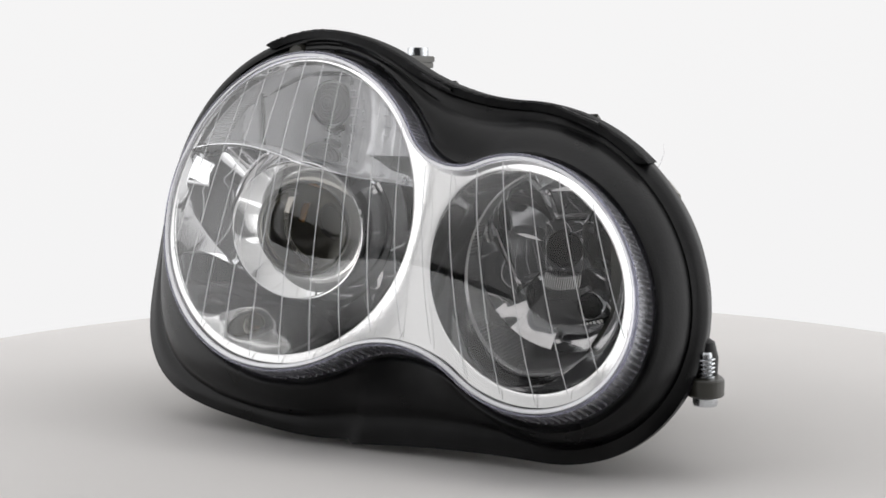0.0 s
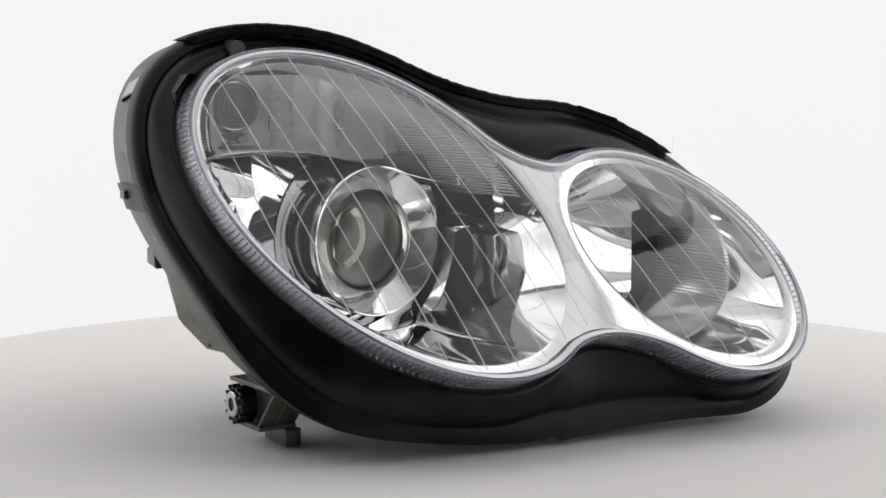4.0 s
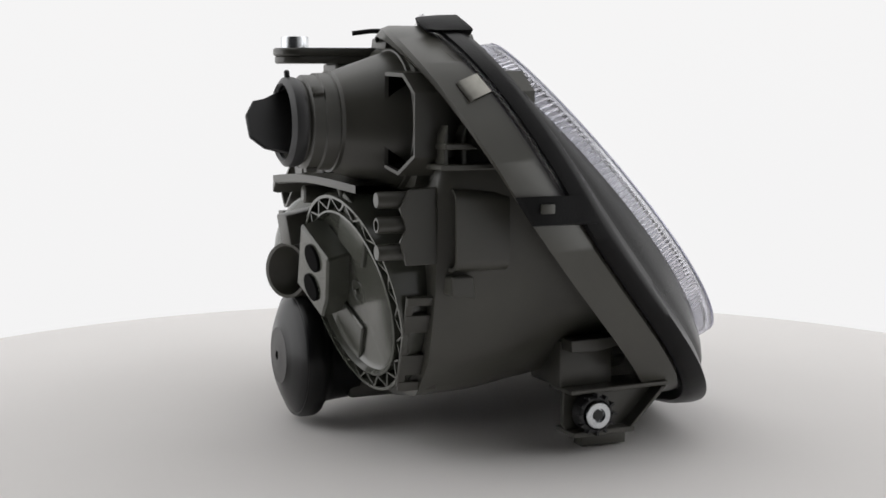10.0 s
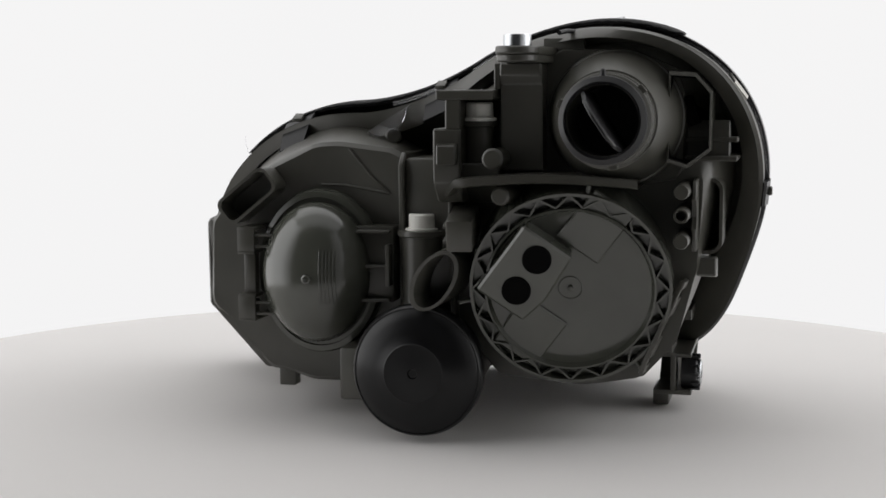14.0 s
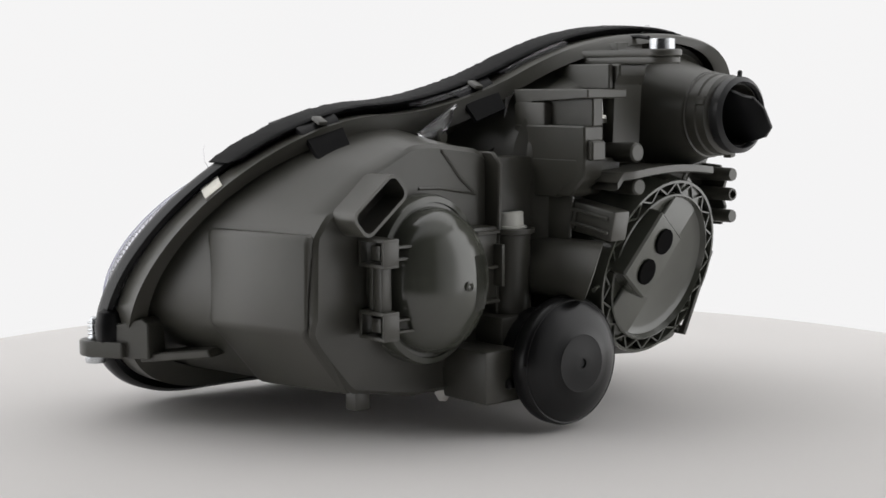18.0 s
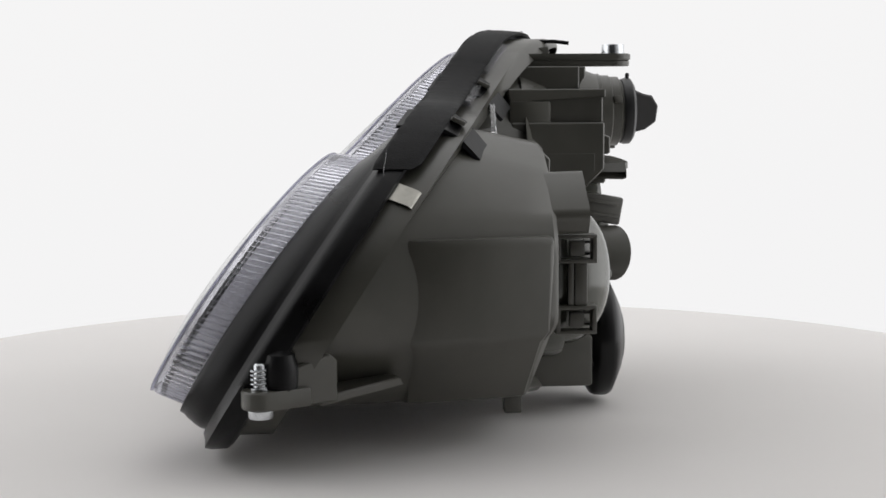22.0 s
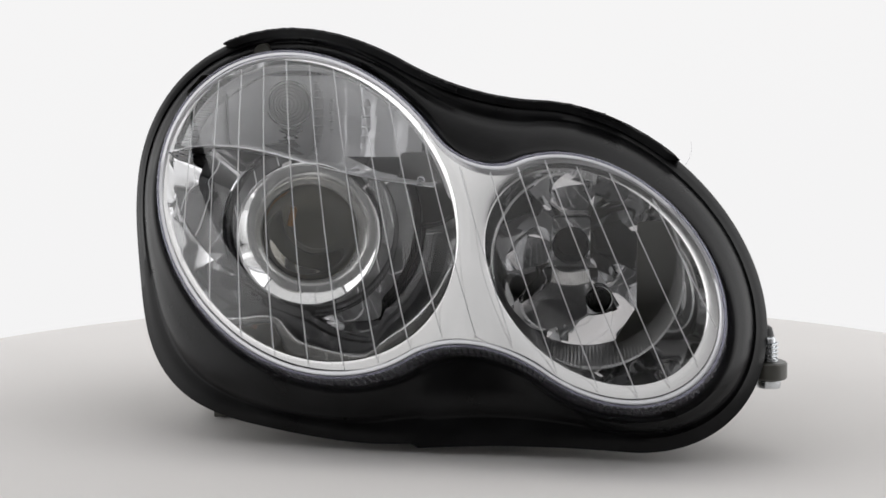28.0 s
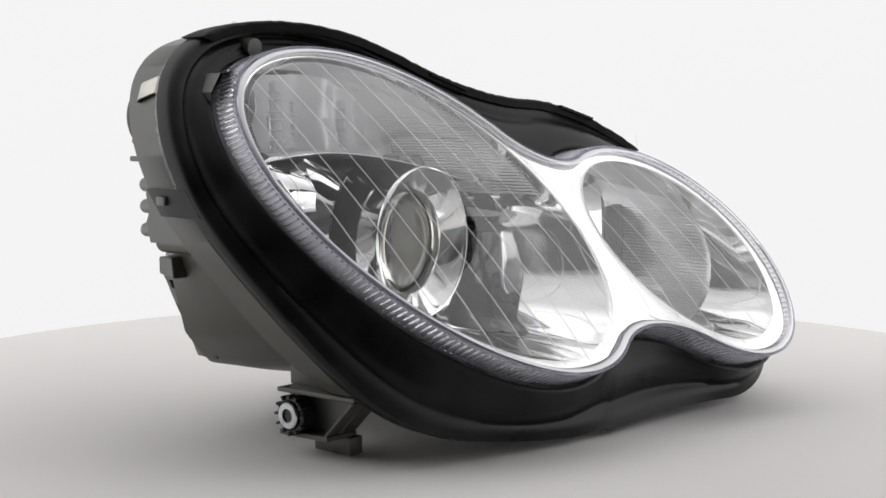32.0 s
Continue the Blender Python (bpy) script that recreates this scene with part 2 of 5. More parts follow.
# ---- studio: turntable, backdrop, room ----
def build_studio():
    table = tagged(new("turntable"), "round matt white turntable carrying the headlight", "turntable")
    bm = bm_new()
    R = 0.545
    lathe(bm, (0, 0, 0), (0, 0, 1), [(R, -0.02), (R, -0.004), (R - 0.0015, -0.001), (R - 0.004, 0.0), (0.3, 0.0), (0.02, 0.0)], 160)
    part("top_disc", bm, TABLE, table)
    bm = bm_new()
    lathe(bm, (0, 0, 0), (0, 0, 1), [(0.25, -0.78), (0.25, -0.76), (0.07, -0.74), (0.07, -0.06), (0.2, -0.022), (0.2, -0.0205)], 64)
    part("pedestal", bm, DARK, table, "dark pedestal under the disc")
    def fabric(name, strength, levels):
        """White cloth that emits by itself; levels: its glow along the depth of the tent."""
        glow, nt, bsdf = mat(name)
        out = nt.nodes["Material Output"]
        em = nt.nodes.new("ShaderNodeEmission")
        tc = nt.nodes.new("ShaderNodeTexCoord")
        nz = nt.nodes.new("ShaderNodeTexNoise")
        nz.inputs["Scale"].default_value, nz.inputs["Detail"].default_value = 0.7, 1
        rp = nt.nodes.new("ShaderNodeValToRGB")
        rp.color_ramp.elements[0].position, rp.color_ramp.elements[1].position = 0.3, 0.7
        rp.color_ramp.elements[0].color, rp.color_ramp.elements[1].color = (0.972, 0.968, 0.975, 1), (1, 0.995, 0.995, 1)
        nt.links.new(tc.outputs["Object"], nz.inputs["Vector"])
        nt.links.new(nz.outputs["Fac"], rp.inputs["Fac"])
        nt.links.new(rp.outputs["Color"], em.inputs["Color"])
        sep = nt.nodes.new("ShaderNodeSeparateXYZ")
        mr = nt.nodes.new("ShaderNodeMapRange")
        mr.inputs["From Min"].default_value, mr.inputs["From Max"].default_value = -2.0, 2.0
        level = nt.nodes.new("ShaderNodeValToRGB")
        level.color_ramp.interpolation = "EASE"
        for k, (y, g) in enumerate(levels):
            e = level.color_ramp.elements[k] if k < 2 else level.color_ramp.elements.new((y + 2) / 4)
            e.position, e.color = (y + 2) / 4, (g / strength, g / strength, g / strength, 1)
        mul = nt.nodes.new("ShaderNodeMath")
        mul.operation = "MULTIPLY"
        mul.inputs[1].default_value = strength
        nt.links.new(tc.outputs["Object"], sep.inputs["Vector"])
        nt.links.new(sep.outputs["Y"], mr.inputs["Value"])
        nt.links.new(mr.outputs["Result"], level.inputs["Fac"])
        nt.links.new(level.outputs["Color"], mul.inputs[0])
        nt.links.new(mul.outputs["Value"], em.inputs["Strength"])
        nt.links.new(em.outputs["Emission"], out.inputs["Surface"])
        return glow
    # a curved sheet round the far side and both flanks, glowing by itself
    n = 80
    prof = [(1.9, -0.78), (2.0, -0.7), (2.02, 0.4), (2.0, 1.8), (1.95, 2.35)]
    rings = []
    for r, z in prof:
        rings.append([Vector((r * math.sin(a), r * math.cos(a), z)) for a in [radians(-128 + 285 * i / n) for i in range(n + 1)]])
    bm = bm_new()
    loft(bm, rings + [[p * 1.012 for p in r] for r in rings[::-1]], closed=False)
    drop = part("backdrop", bm, fabric("glowing_white_fabric", FLANK_GLOW, ((-1.95, 0.2), (1.7, BACKDROP_GLOW), (-1.2, 0.6), (-0.6, FLANK_GLOW), (0.3, FLANK_GLOW))), None)
    tagged(drop, "seamless white fabric backdrop with its own glow", "backdrop", kind="structure")
    # unseen roof cloth with its own glow, strongest over the far half
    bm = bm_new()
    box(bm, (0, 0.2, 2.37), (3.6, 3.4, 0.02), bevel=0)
    cloth = fabric("glowing_roof_fabric", ROOF_GLOW, ((-1.5, 0.1), (1.9, ROOF_GLOW), (-1.05, 0.55), (-0.62, 0.72), (-0.1, 0.74), (0.4, ROOF_GLOW)))
    tagged(part("light_tent_roof", bm, cloth, None), "white cloth roof of the light tent, unseen, with its own glow", "light tent", kind="structure")
    dull = surface("dark_studio_paint", (0.03, 0.03, 0.031), 0.8, var=0.1, scale=2)
    bm = bm_new()
    box(bm, (0, 0, -0.83), (6.4, 6.4, 0.1), bevel=0)
    tagged(part("floor", bm, dull, None), "dark painted studio floor", "floor", kind="structure")
    bm = bm_new()
    box(bm, (0, 0, 2.75), (6.4, 6.4, 0.1), bevel=0)
    tagged(part("ceiling", bm, dull, None), "dark painted studio ceiling", "ceiling", kind="structure")
    for k, (c, s) in enumerate((((0, -3.15, 0.96), (6.4, 0.1, 3.48)), ((0, 3.15, 0.96), (6.4, 0.1, 3.48)), ((-3.15, 0, 0.96), (0.1, 6.2, 3.48)), ((3.15, 0, 0.96), (0.1, 6.2, 3.48)))):
        bm = bm_new()
        box(bm, c, s, bevel=0)
        tagged(part(("wall_south", "wall_north", "wall_west", "wall_east")[k], bm, dull, None), "dark painted studio wall", "wall", kind="structure")
    return table


# ---- lens, bezel and rubber surround ----
def medial(u, v):
    """The nearest point of the spine between both lobes."""
    return min(max(u, 0.0), GD), 0.0


def build_lens():
    out = gourd(GD, 1, GR2, GF1, GF2)
    lens = None

    def dome(e, dy, h, steps=14):
        o2 = gourd(GD, 1 + e, GR2 + e, GF1 - e, GF2 - e)
        rings = []
        for k in range(steps + 1):
            s = 1 - k / steps
            ring = []
            for u, v in o2:
                mu, mv = medial(u, v)
                uu, vv = mu + (u - mu) * s, mv + (v - mv) * s
                ring.append(face_at(uu, vv, dy - h * (1 - s ** 2.2)))
            rings.append(ring)
        return rings
    bm = bm_new()
    loft(bm, dome(-0.004, 0.0, LENS_BULGE))
    bmesh.ops.remove_doubles(bm, verts=bm.verts, dist=0.0001)
    lens = part("lens", bm, LENS, headlight, "clear polycarbonate lens with fluted rim", 50, shadow=False)
    # tinted front edge
    bm = bm_new()
    loft(bm, [rim(-0.0004, -0.0002), rim(0.0002, -0.0008), rim(0.0010, -0.0004), rim(0.0012, 0.0008), rim(0.0004, 0.0014), rim(-0.0004, -0.0002)])
    part("lens_edge", bm, BLUEEDGE, lens, "violet-tinted moulded edge", 60, shadow=False)
    # metal bead added to draw the light that the clear edge catches
    bm = bm_new()
    loft(bm, [rim(-0.0042, 0.0002), rim(-0.0036, -0.0012), rim(-0.0016, -0.0014), rim(-0.0010, 0.0), rim(-0.0022, 0.0016), rim(-0.0042, 0.0002)])
    part("lens_edge_glint", bm, BEAD, lens, "added metal bead for the light caught in the lens edge", 60, shadow=False)
    # fluted side wall
    bm = bm_new()
    base = rim(0.0, 0.0)
    n = len(base)
    # even spacing along the outline
    acc = [0.0]
    for i in range(n):
        acc.append(acc[-1] + (base[(i + 1) % n] - base[i]).length)
    total = acc[-1]
    flutes = 270
    pts = []
    k = 0
    for j in range(flutes * 4):
        t = total * j / (flutes * 4)
        while acc[k + 1] < t:
            k += 1
        pts.append((k, (t - acc[k]) / max(acc[k + 1] - acc[k], 1e-9)))

    def along(off, dy, tooth):
        ring, wide = wall(off, dy), wall(off + 0.003, dy)
        res = []
        for j, (i, s) in enumerate(pts):
            a = ring[i].lerp(ring[(i + 1) % n], s)
            b = wide[i].lerp(wide[(i + 1) % n], s)
            res.append(a.lerp(b, tooth * (0.0, 0.5, 1.0, 0.5)[j % 4]))
        return res
    loft(bm, [along(0.0006, 0.0016, 0.0), along(0.0012, 0.004, 0.25), along(0.0042, 0.028, 0.25), along(0.0046, 0.031, 0.0), along(0.001, 0.031, 0.0), along(-0.002, 0.004, 0.0), along(0.0006, 0.0016, 0.0)])
    bmesh.ops.remove_doubles(bm, verts=bm.verts, dist=0.00002)
    part("lens_rim", bm, FLUTED, lens, "clear fluted side wall", 20, shadow=False)
    # raised flutes on the wall
    a0, a1 = along(0.0010, 0.0045, 0.36), along(0.0034, 0.0225, 0.36)
    b0, b1 = along(0.0000, 0.0045, 0.0), along(0.0022, 0.0225, 0.0)
    for k in range(flutes):
        j = 4 * k + 2
        c, d = (j - 1) % len(a0), (j + 1) % len(a0)
        bm = bm_new()
        loft(bm, [[q0[c].lerp(q0[j], 0.15), m0[j].lerp(m0[c], 0.4), m0[j].lerp(m0[d], 0.4), q0[d].lerp(q0[j], 0.15)] for q0, m0 in ((b0, a0), (b1, a1))], True, True)
        part("rim_flute", bm, FLUTE_RIDGE, lens, "", 20, shadow=False)
    # fine upright ridges moulded in the lens
    c = LENS_BULGE

    def on_lens(u, v, inset):
        mu, mv = medial(u, v)
        du, dv = u - mu, v - mv
        r = math.hypot(du, dv)
        lim = GR2 if u > GD else 1.0
        if 0 < u < GD:
            lim = local_half(u, v)
        s = min(r / lim, 1)
        return face_at(u, v, inset - c * (1 - s ** 2.2)), s

    def local_half(u, v):
        hs = [abs(b) for a, b in out if abs(a - u) < 0.03 and (b > 0) == (v > 0)]
        return max(hs) if hs else 1.0
    for k in range(21):
        xk = -0.205 + 0.0212 * k
        line = []
        for j in range(61):
            z = 0.03 + 0.245 * j / 60
            x = xk - (0.35 + (1.1 if xk < 0 else 0.9) * xk) * (z - 0.16)
            # solve for u, v with this x and z on the raked plane
            det = U.x * V.z - V.x * U.z
            dx, dz = x - O.x, z - O.z
            u, v = (dx * V.z - V.x * dz) / det, (U.x * dz - dx * U.z) / det
            ok = math.hypot(u, v) < 0.955 or math.hypot(u - GD, v) < GR2 - 0.04
            if not ok and 0 < u < GD:
                ok = abs(v) < local_half(u, v) - 0.05
            if ok:
                p, s = on_lens(u, v, 0.0042)
                line.append(p)
            elif len(line) > 3:
                break
            else:
                line = []
        if len(line) > 3:
            bm = bm_new()
            cross = U.normalized()
            rings = []
            for p in line:
                rings.append([p + cross * a + Vector((0, b, 0)) for a, b in ((-0.00048, 0.0), (0.0, -0.00012), (0.00048, 0.0), (0.0, 0.00012))])
            loft(bm, rings, True, True)
            part("lens_ridge", bm, RIDGE, lens, shadow=False)
    return lens


LENS_BULGE = 0.014


def build_seal():
    r1 = wall(0.0095, 0.0235)
    bm = bm_new()
    gi = seal(-0.004, -0.004)
    rings = [wall(0.001, 0.036), wall(0.0042, 0.029), wall(0.0058, 0.0248), wall(0.0078, 0.0236), wall(0.0095, 0.0242), between(r1, gi, 0.12, 0.0005), between(r1, gi, 0.3, -0.001), between(r1, gi, 0.5, -0.0005),
             between(r1, gi, 0.62, 0.001), between(r1, gi, 0.67, 0.0035), between(r1, gi, 0.72, 0.0035), between(r1, gi, 0.78, 0.001), between(r1, gi, 0.93, 0.0), seal(-0.001, -0.003),
             seal(0.0, 0.002), seal(-0.0005, 0.012), seal(-0.004, 0.014), between(r1, gi, 0.8, 0.016)]
    loft(bm, rings)
    part("rubber_surround", bm, RUBBER, headlight, "matt black rubber surround", 55)


def build_lip():
    """The bright edge of the lens wall that shows where the rubber stands off below the waist."""
    a, b = wall(0.0072, 0.0262), wall(0.0085, 0.029)
    idx = [i for i in range(len(a)) if 0.012 < a[i].x < 0.094 and a[i].z < 0.09]
    idx.sort(key=lambda i: a[i].x)
    rows = []
    for k, i in enumerate(idx):
        w = math.sin(math.pi * k / (len(idx) - 1)) ** 0.6
        d = (b[i] - a[i])
        n = Vector((0, -0.5, -0.85)).normalized()
        rows.append([a[i] + n * 0.0004, a[i] + n * 0.0004 + d * 0.5 + n * 0.0026 * w, a[i] + n * 0.0042 * w + d * 0.8, a[i] + n * 0.0008 * w + d])
    bm = bm_new()
    loft(bm, rows, True, True)
    part("lens_lip", bm, BEAD, headlight, "bright lens lip showing below the waist", 50)


def build_bezel():
    out = gourd(GD, 1 - 0.03, GR2 - 0.03, GF1 + 0.03, GF2 + 0.03)
    holes = ((-0.02, 0.93, 150), (GD + 0.005, GR2 - 0.1, 110))

    def inside(u, v):
        if math.hypot(u, v) <= 0.97 or math.hypot(u - GD, v) <= GR2 - 0.03:
            return True
        if not 0 < u < GD:
            return False
        side = sorted((p for p in out if (p[1] > 0) == (v > 0)), key=lambda p: abs(p[0] - u))[:2]
        return abs(v) < sum(abs(p[1]) for p in side) / 2

    def gaps(u, v):
        return [math.hypot(u - c, v) - r for c, r, _ in holes]

    def height(u, v):
        ra, rb = [max(g, 0.0) for g in gaps(u, v)]
        near = ra * rb / max(ra + rb, 1e-6)
        return face_at(u, v, 0.0077 - 0.012 * math.sqrt(near + 0.0004))
    bm = bm_new()
    for k, (c, r, n) in enumerate(holes):
        ends = []
        for i in range(n):
            a = 2 * math.pi * i / n
            lo, hi = r, r + 1.2
            for _ in range(22):
                m = (lo + hi) / 2
                g = gaps(c + m * math.cos(a), m * math.sin(a))
                if inside(c + m * math.cos(a), m * math.sin(a)) and g[k] <= g[1 - k] + 1e-6:
                    lo = m
                else:
                    hi = m
            ends.append(max(lo, r + 0.002))
        rings = []
        for j in range(13):
            s = (j / 12) ** 1.8
            rings.append([height(c + (r + (e - r) * s) * math.cos(2 * math.pi * i / n), (r + (e - r) * s) * math.sin(2 * math.pi * i / n)) for i, e in enumerate(ends)])
        loft(bm, rings)
    for sg in (1, -1):
        rows = []
        for i in range(25):
            u = 0.99 + 0.16 * i / 24
            edge = min(abs(p[1]) for p in out if abs(p[0] - u) < 0.03 and p[1] * sg > 0)
            rows.append([height(u, sg * (edge + 0.004 - 0.02 * k)) + Vector((0, 0.0005, 0)) for k in range(5)])
        loft(bm, rows, closed=False)
    loft(bm, [rim(-0.0030, 0.0070), rim(-0.0055, 0.0085), rim(-0.0078, 0.0088)])
    part("bezel", bm, SATIN, headlight, "satin chrome bezel round both lobes", 60)
    A = [(0.93 * math.cos(2 * math.pi * i / 120) - 0.02, 0.93 * math.sin(2 * math.pi * i / 120)) for i in range(120)]
    B = [(GD + 0.005 + (GR2 - 0.1) * math.cos(2 * math.pi * i / 96), (GR2 - 0.1) * math.sin(2 * math.pi * i / 96)) for i in range(96)]
    return A, B


# ---- inside of the lamp, seen through the lens ----
PROJ = Vector((-0.095, -0.061, 0.138))
AIM_OUT = 7.0


def eyelid(s):
    """Front edge of the shelf that parts the lamp chambers."""
    front = -0.026 - 0.034 * math.sin(math.pi * s) - 0.016 * s
    inside = -0.03 - 0.03 * s - 0.06 * s * s  # just behind the lens
    return Vector((-0.209 + 0.204 * s, max(front, inside), 0.197 + 0.014 * math.sin(math.pi * min(s * 1.25, 1)) * (1 - s) - 0.025 * s ** 1.4))


def yaw(p):
    """Turns a point with the projector unit, which points a little outwards."""
    q = p - PROJ
    c, s = math.cos(radians(AIM_OUT)), math.sin(radians(AIM_OUT))
    return PROJ + Vector((c * q.x - s * q.y, s * q.x + c * q.y, q.z))


def behind_lens(p, gap=0.011):
    """Keeps a point of the inside at least gap behind the raked lens plane."""
    det = U.x * V.z - V.x * U.z
    dx, dz = p.x - O.x, p.z - O.z
    u, v = (dx * V.z - V.x * dz) / det, (U.x * dz - dx * U.z) / det
    return Vector((p.x, max(p.y, face_at(u, v, gap).y), p.z))


def plate_edge(a):
    """Radius of the outer edge of the chrome floor at angle a."""
    return 0.074 + 0.00008 * min(max(a + 41, 0.0), 75.0)


def aimed(bm, inside=False):
    for v in bm.verts:
        v.co = yaw(v.co)
        if inside:
            v.co = behind_lens(v.co)
    return bm


def build_interior():
    A, B = build_bezel()
    # main bowl: side wall, flat floor with a round hole, dark gap on the outer side
    FLOOR = -0.032
    wall_low, edge_low = [], []
    for u, v in A:
        p = face_at(u, v, 0.0065)
        d = Vector((p.x - PROJ.x, 0, p.z - PROJ.z))
        a = math.degrees(math.atan2(d.z, d.x))
        out = ease(a, -54, -44) * (1 - ease(a, 80, 110))
        far = d.length * 0.94
        r1 = far * (1 - out) + min(plate_edge(a), far * 1.03) * out
        r2 = r1 + 0.005 * out
        up = min(max(v / 0.22, 0.0), 1.0)
        up = up * up * (3 - 2 * up)
        back = Vector((-0.098 + (p.x + 0.098) * (0.93 if p.x > -0.098 else 0.97), 0.03, 0.165 + (p.z - 0.165) * 0.978))
        n_ = d.normalized()
        lift = FLOOR - 0.003 * (1 - out)
        w = Vector((PROJ.x, lift, PROJ.z)) + n_ * r2
        wall_low.append(behind_lens(yaw(w), 0.014).lerp(back, up))
        edge_low.append(Vector((PROJ.x, lift, PROJ.z)) + n_ * r1)
    top = [face_at(u, v, 0.0065) for u, v in A]
    bm = bm_new()
    rows = []
    for k in range(37):
        row = []
        for i, p in enumerate(between(top, wall_low, k / 36)):
            a = 2 * math.pi * i / len(A)
            d = Vector((p.x - PROJ.x, 0, p.z - PROJ.z)).normalized()
            row.append(p - d * 0.003 * max(d.x, 0.0) * math.sin(math.pi * k / 36) + d * 0.0032 * max(0.0, min(1.0, -4 * d.x)) * math.sin(math.pi * k / 36) * (math.sin(5 * a + 0.6) + 0.6 * math.sin(11 * a)))
        rows.append(row)
    loft(bm, rows + [[p + Vector((0, 0.012, 0)) for p in wall_low]])
    bowl = part("main_reflector", bm, RING, headlight, "bright chrome main reflector bowl", 40)

    def under_shelf(bm, gap):
        for v in bm.verts:
            v.co.z = min(v.co.z, eyelid(min(max((v.co.x + 0.209) / 0.206, 0), 1)).z - gap)
    bm = bm_new()
    hole = []
    for p in edge_low:
        d = Vector((p.x - PROJ.x, 0, p.z - PROJ.z)).normalized()
        hole.append(Vector((PROJ.x, FLOOR, PROJ.z)) + d * 0.0652)
    edge_low = [p - Vector((0, 0.1 * ease(PROJ.x - p.x, -0.02, 0.04) * (Vector((p.x - PROJ.x, 0, p.z - PROJ.z)).length - 0.0652), 0)) for p in edge_low]
    ins = [p.lerp(q, 0.03) for p, q in zip(hole, edge_low)]
    loft(bm, [[p + Vector((0, 0.0012, 0)) for p in hole], [p + Vector((0, -0.0004, 0)) for p in ins], between(ins, edge_low, 0.5), between(ins, edge_low, 0.97), [p + Vector((0, 0.0012, 0)) for p in edge_low], [p + Vector((0, 0.02, 0)) for p in edge_low]])
    aimed(bm, True)
    under_shelf(bm, 0.004)
    part("collar_face", bm, FLOORING, bowl, "polished chrome floor round the projector", 30)
    # projector: funnel ring, shroud, outer collar, glass
    bm = bm_new()
    lathe(bm, PROJ, (0, 1, 0), [(0.0513, -0.0036), (0.052, -0.004), (0.0526, -0.0031), (0.0527, 0.0), (0.0523, 0.005), (0.0523, 0.085)], 72, False, False)
    shroud = part("projector_shroud", aimed(bm), BARREL, headlight, "bright silver projector shroud")
    bm = bm_new()
    lathe(bm, PROJ, (0, 1, 0), [(0.0358, 0.0165), (0.0358, 0.0092), (0.0364, 0.0080), (0.0502, -0.0022), (0.0513, -0.0036)], 96, False, False)
    part("projector_ring", aimed(bm), FUNNEL, shroud, "polished chrome funnel round the projector glass")

    bm = bm_new()
    lathe(bm, PROJ + Vector((0, 0.028, 0)), (0, 1, 0), [(0.0652, 0.0), (0.0645, 0.002), (0.064, 0.026), (0.062, 0.03), (0.0535, 0.03), (0.0524, 0.027)], 96, False, False)
    aimed(bm)
    under_shelf(bm, 0.004)
    part("collar_recess", bm, CHROME, shroud, "chrome groove round the projector")
    bm = bm_new()
    lathe(bm, PROJ + Vector((0, 0.0215, 0)), (0, -1, 0), [(0.001, -0.004), (0.035, -0.004), (0.036, -0.001)] + [(0.0358 * math.cos(radians(a)), 0.0155 * math.sin(radians(a))) for a in range(6, 88, 7)] + [(0.0004, 0.0155)], 56)
    part("projector_lens", aimed(bm), GLASS, shroud, "domed clear glass projector lens", 40)
    bm = bm_new()
    lathe(bm, PROJ + Vector((0, 0.022, 0)), (0, 1, 0), [(0.036, 0.0), (0.0345, 0.03), (0.029, 0.05), (0.002, 0.055)], 48, False, True)
    part("projector_tube", aimed(bm), surface("dull_metal_tube", (0.3, 0.285, 0.23), 0.5, metal=0.6), shroud)
    bm = bm_new()
    lathe(bm, PROJ + Vector((0, 0.052, 0)), (0, 1, 0), [(0.0215, 0.002), (0.0222, 0.0), (0.0245, -0.0006), (0.0252, 0.001), (0.0252, 0.006)], 48, False, False)
    part("inner_ring", aimed(bm), CHROME, shroud, "thin ring behind the projector glass")
    for r, y in ((0.031, 0.032), (0.0145, 0.07)):
        bm = bm_new()
        lathe(bm, PROJ + Vector((0, y, 0)), (0, 1, 0), [(r - 0.0012, 0.002), (r - 0.001, 0.0), (r + 0.001, -0.0005), (r + 0.0014, 0.001)], 48, False, False)
        part("inner_ring", aimed(bm), DULLRING, shroud, "thin ring behind the projector glass")
    bm = bm_new()
    box(bm, PROJ + Vector((-0.012, 0.05, 0.006)), (0.004, 0.003, 0.011), pose(0, 0, 0, 0, 15, 0), 0.0008)
    part("copper_contact", aimed(bm), AMBERY, shroud, "small copper contact behind the glass")
    # shelf between the chambers
    bm = bm_new()
    rows = []
    m = 28
    for back, dz in ((0.0, -0.0012), (-0.0004, -0.001), (-0.0004, -0.0006), (0.0, -0.0004), (0.04, 0.002), (0.075, 0.003), (0.075, 0.001), (0.03, -0.0005), (0.002, -0.0012)):
        row = []
        for i in range(m + 1):
            p = eyelid(i / m)
            row.append(p + Vector((0.0, back if back < 0.07 else 0.07 - 0.03 * ease(p.x, -0.06, -0.02) - p.y, dz)))
        rows.append(row)
    loft(bm, rows, closed=False)
    part("shelf", bm, CHROME, headlight, "thin chrome shelf below the indicator chamber", 40)
    bm = bm_new()
    e = eyelid(0.955)
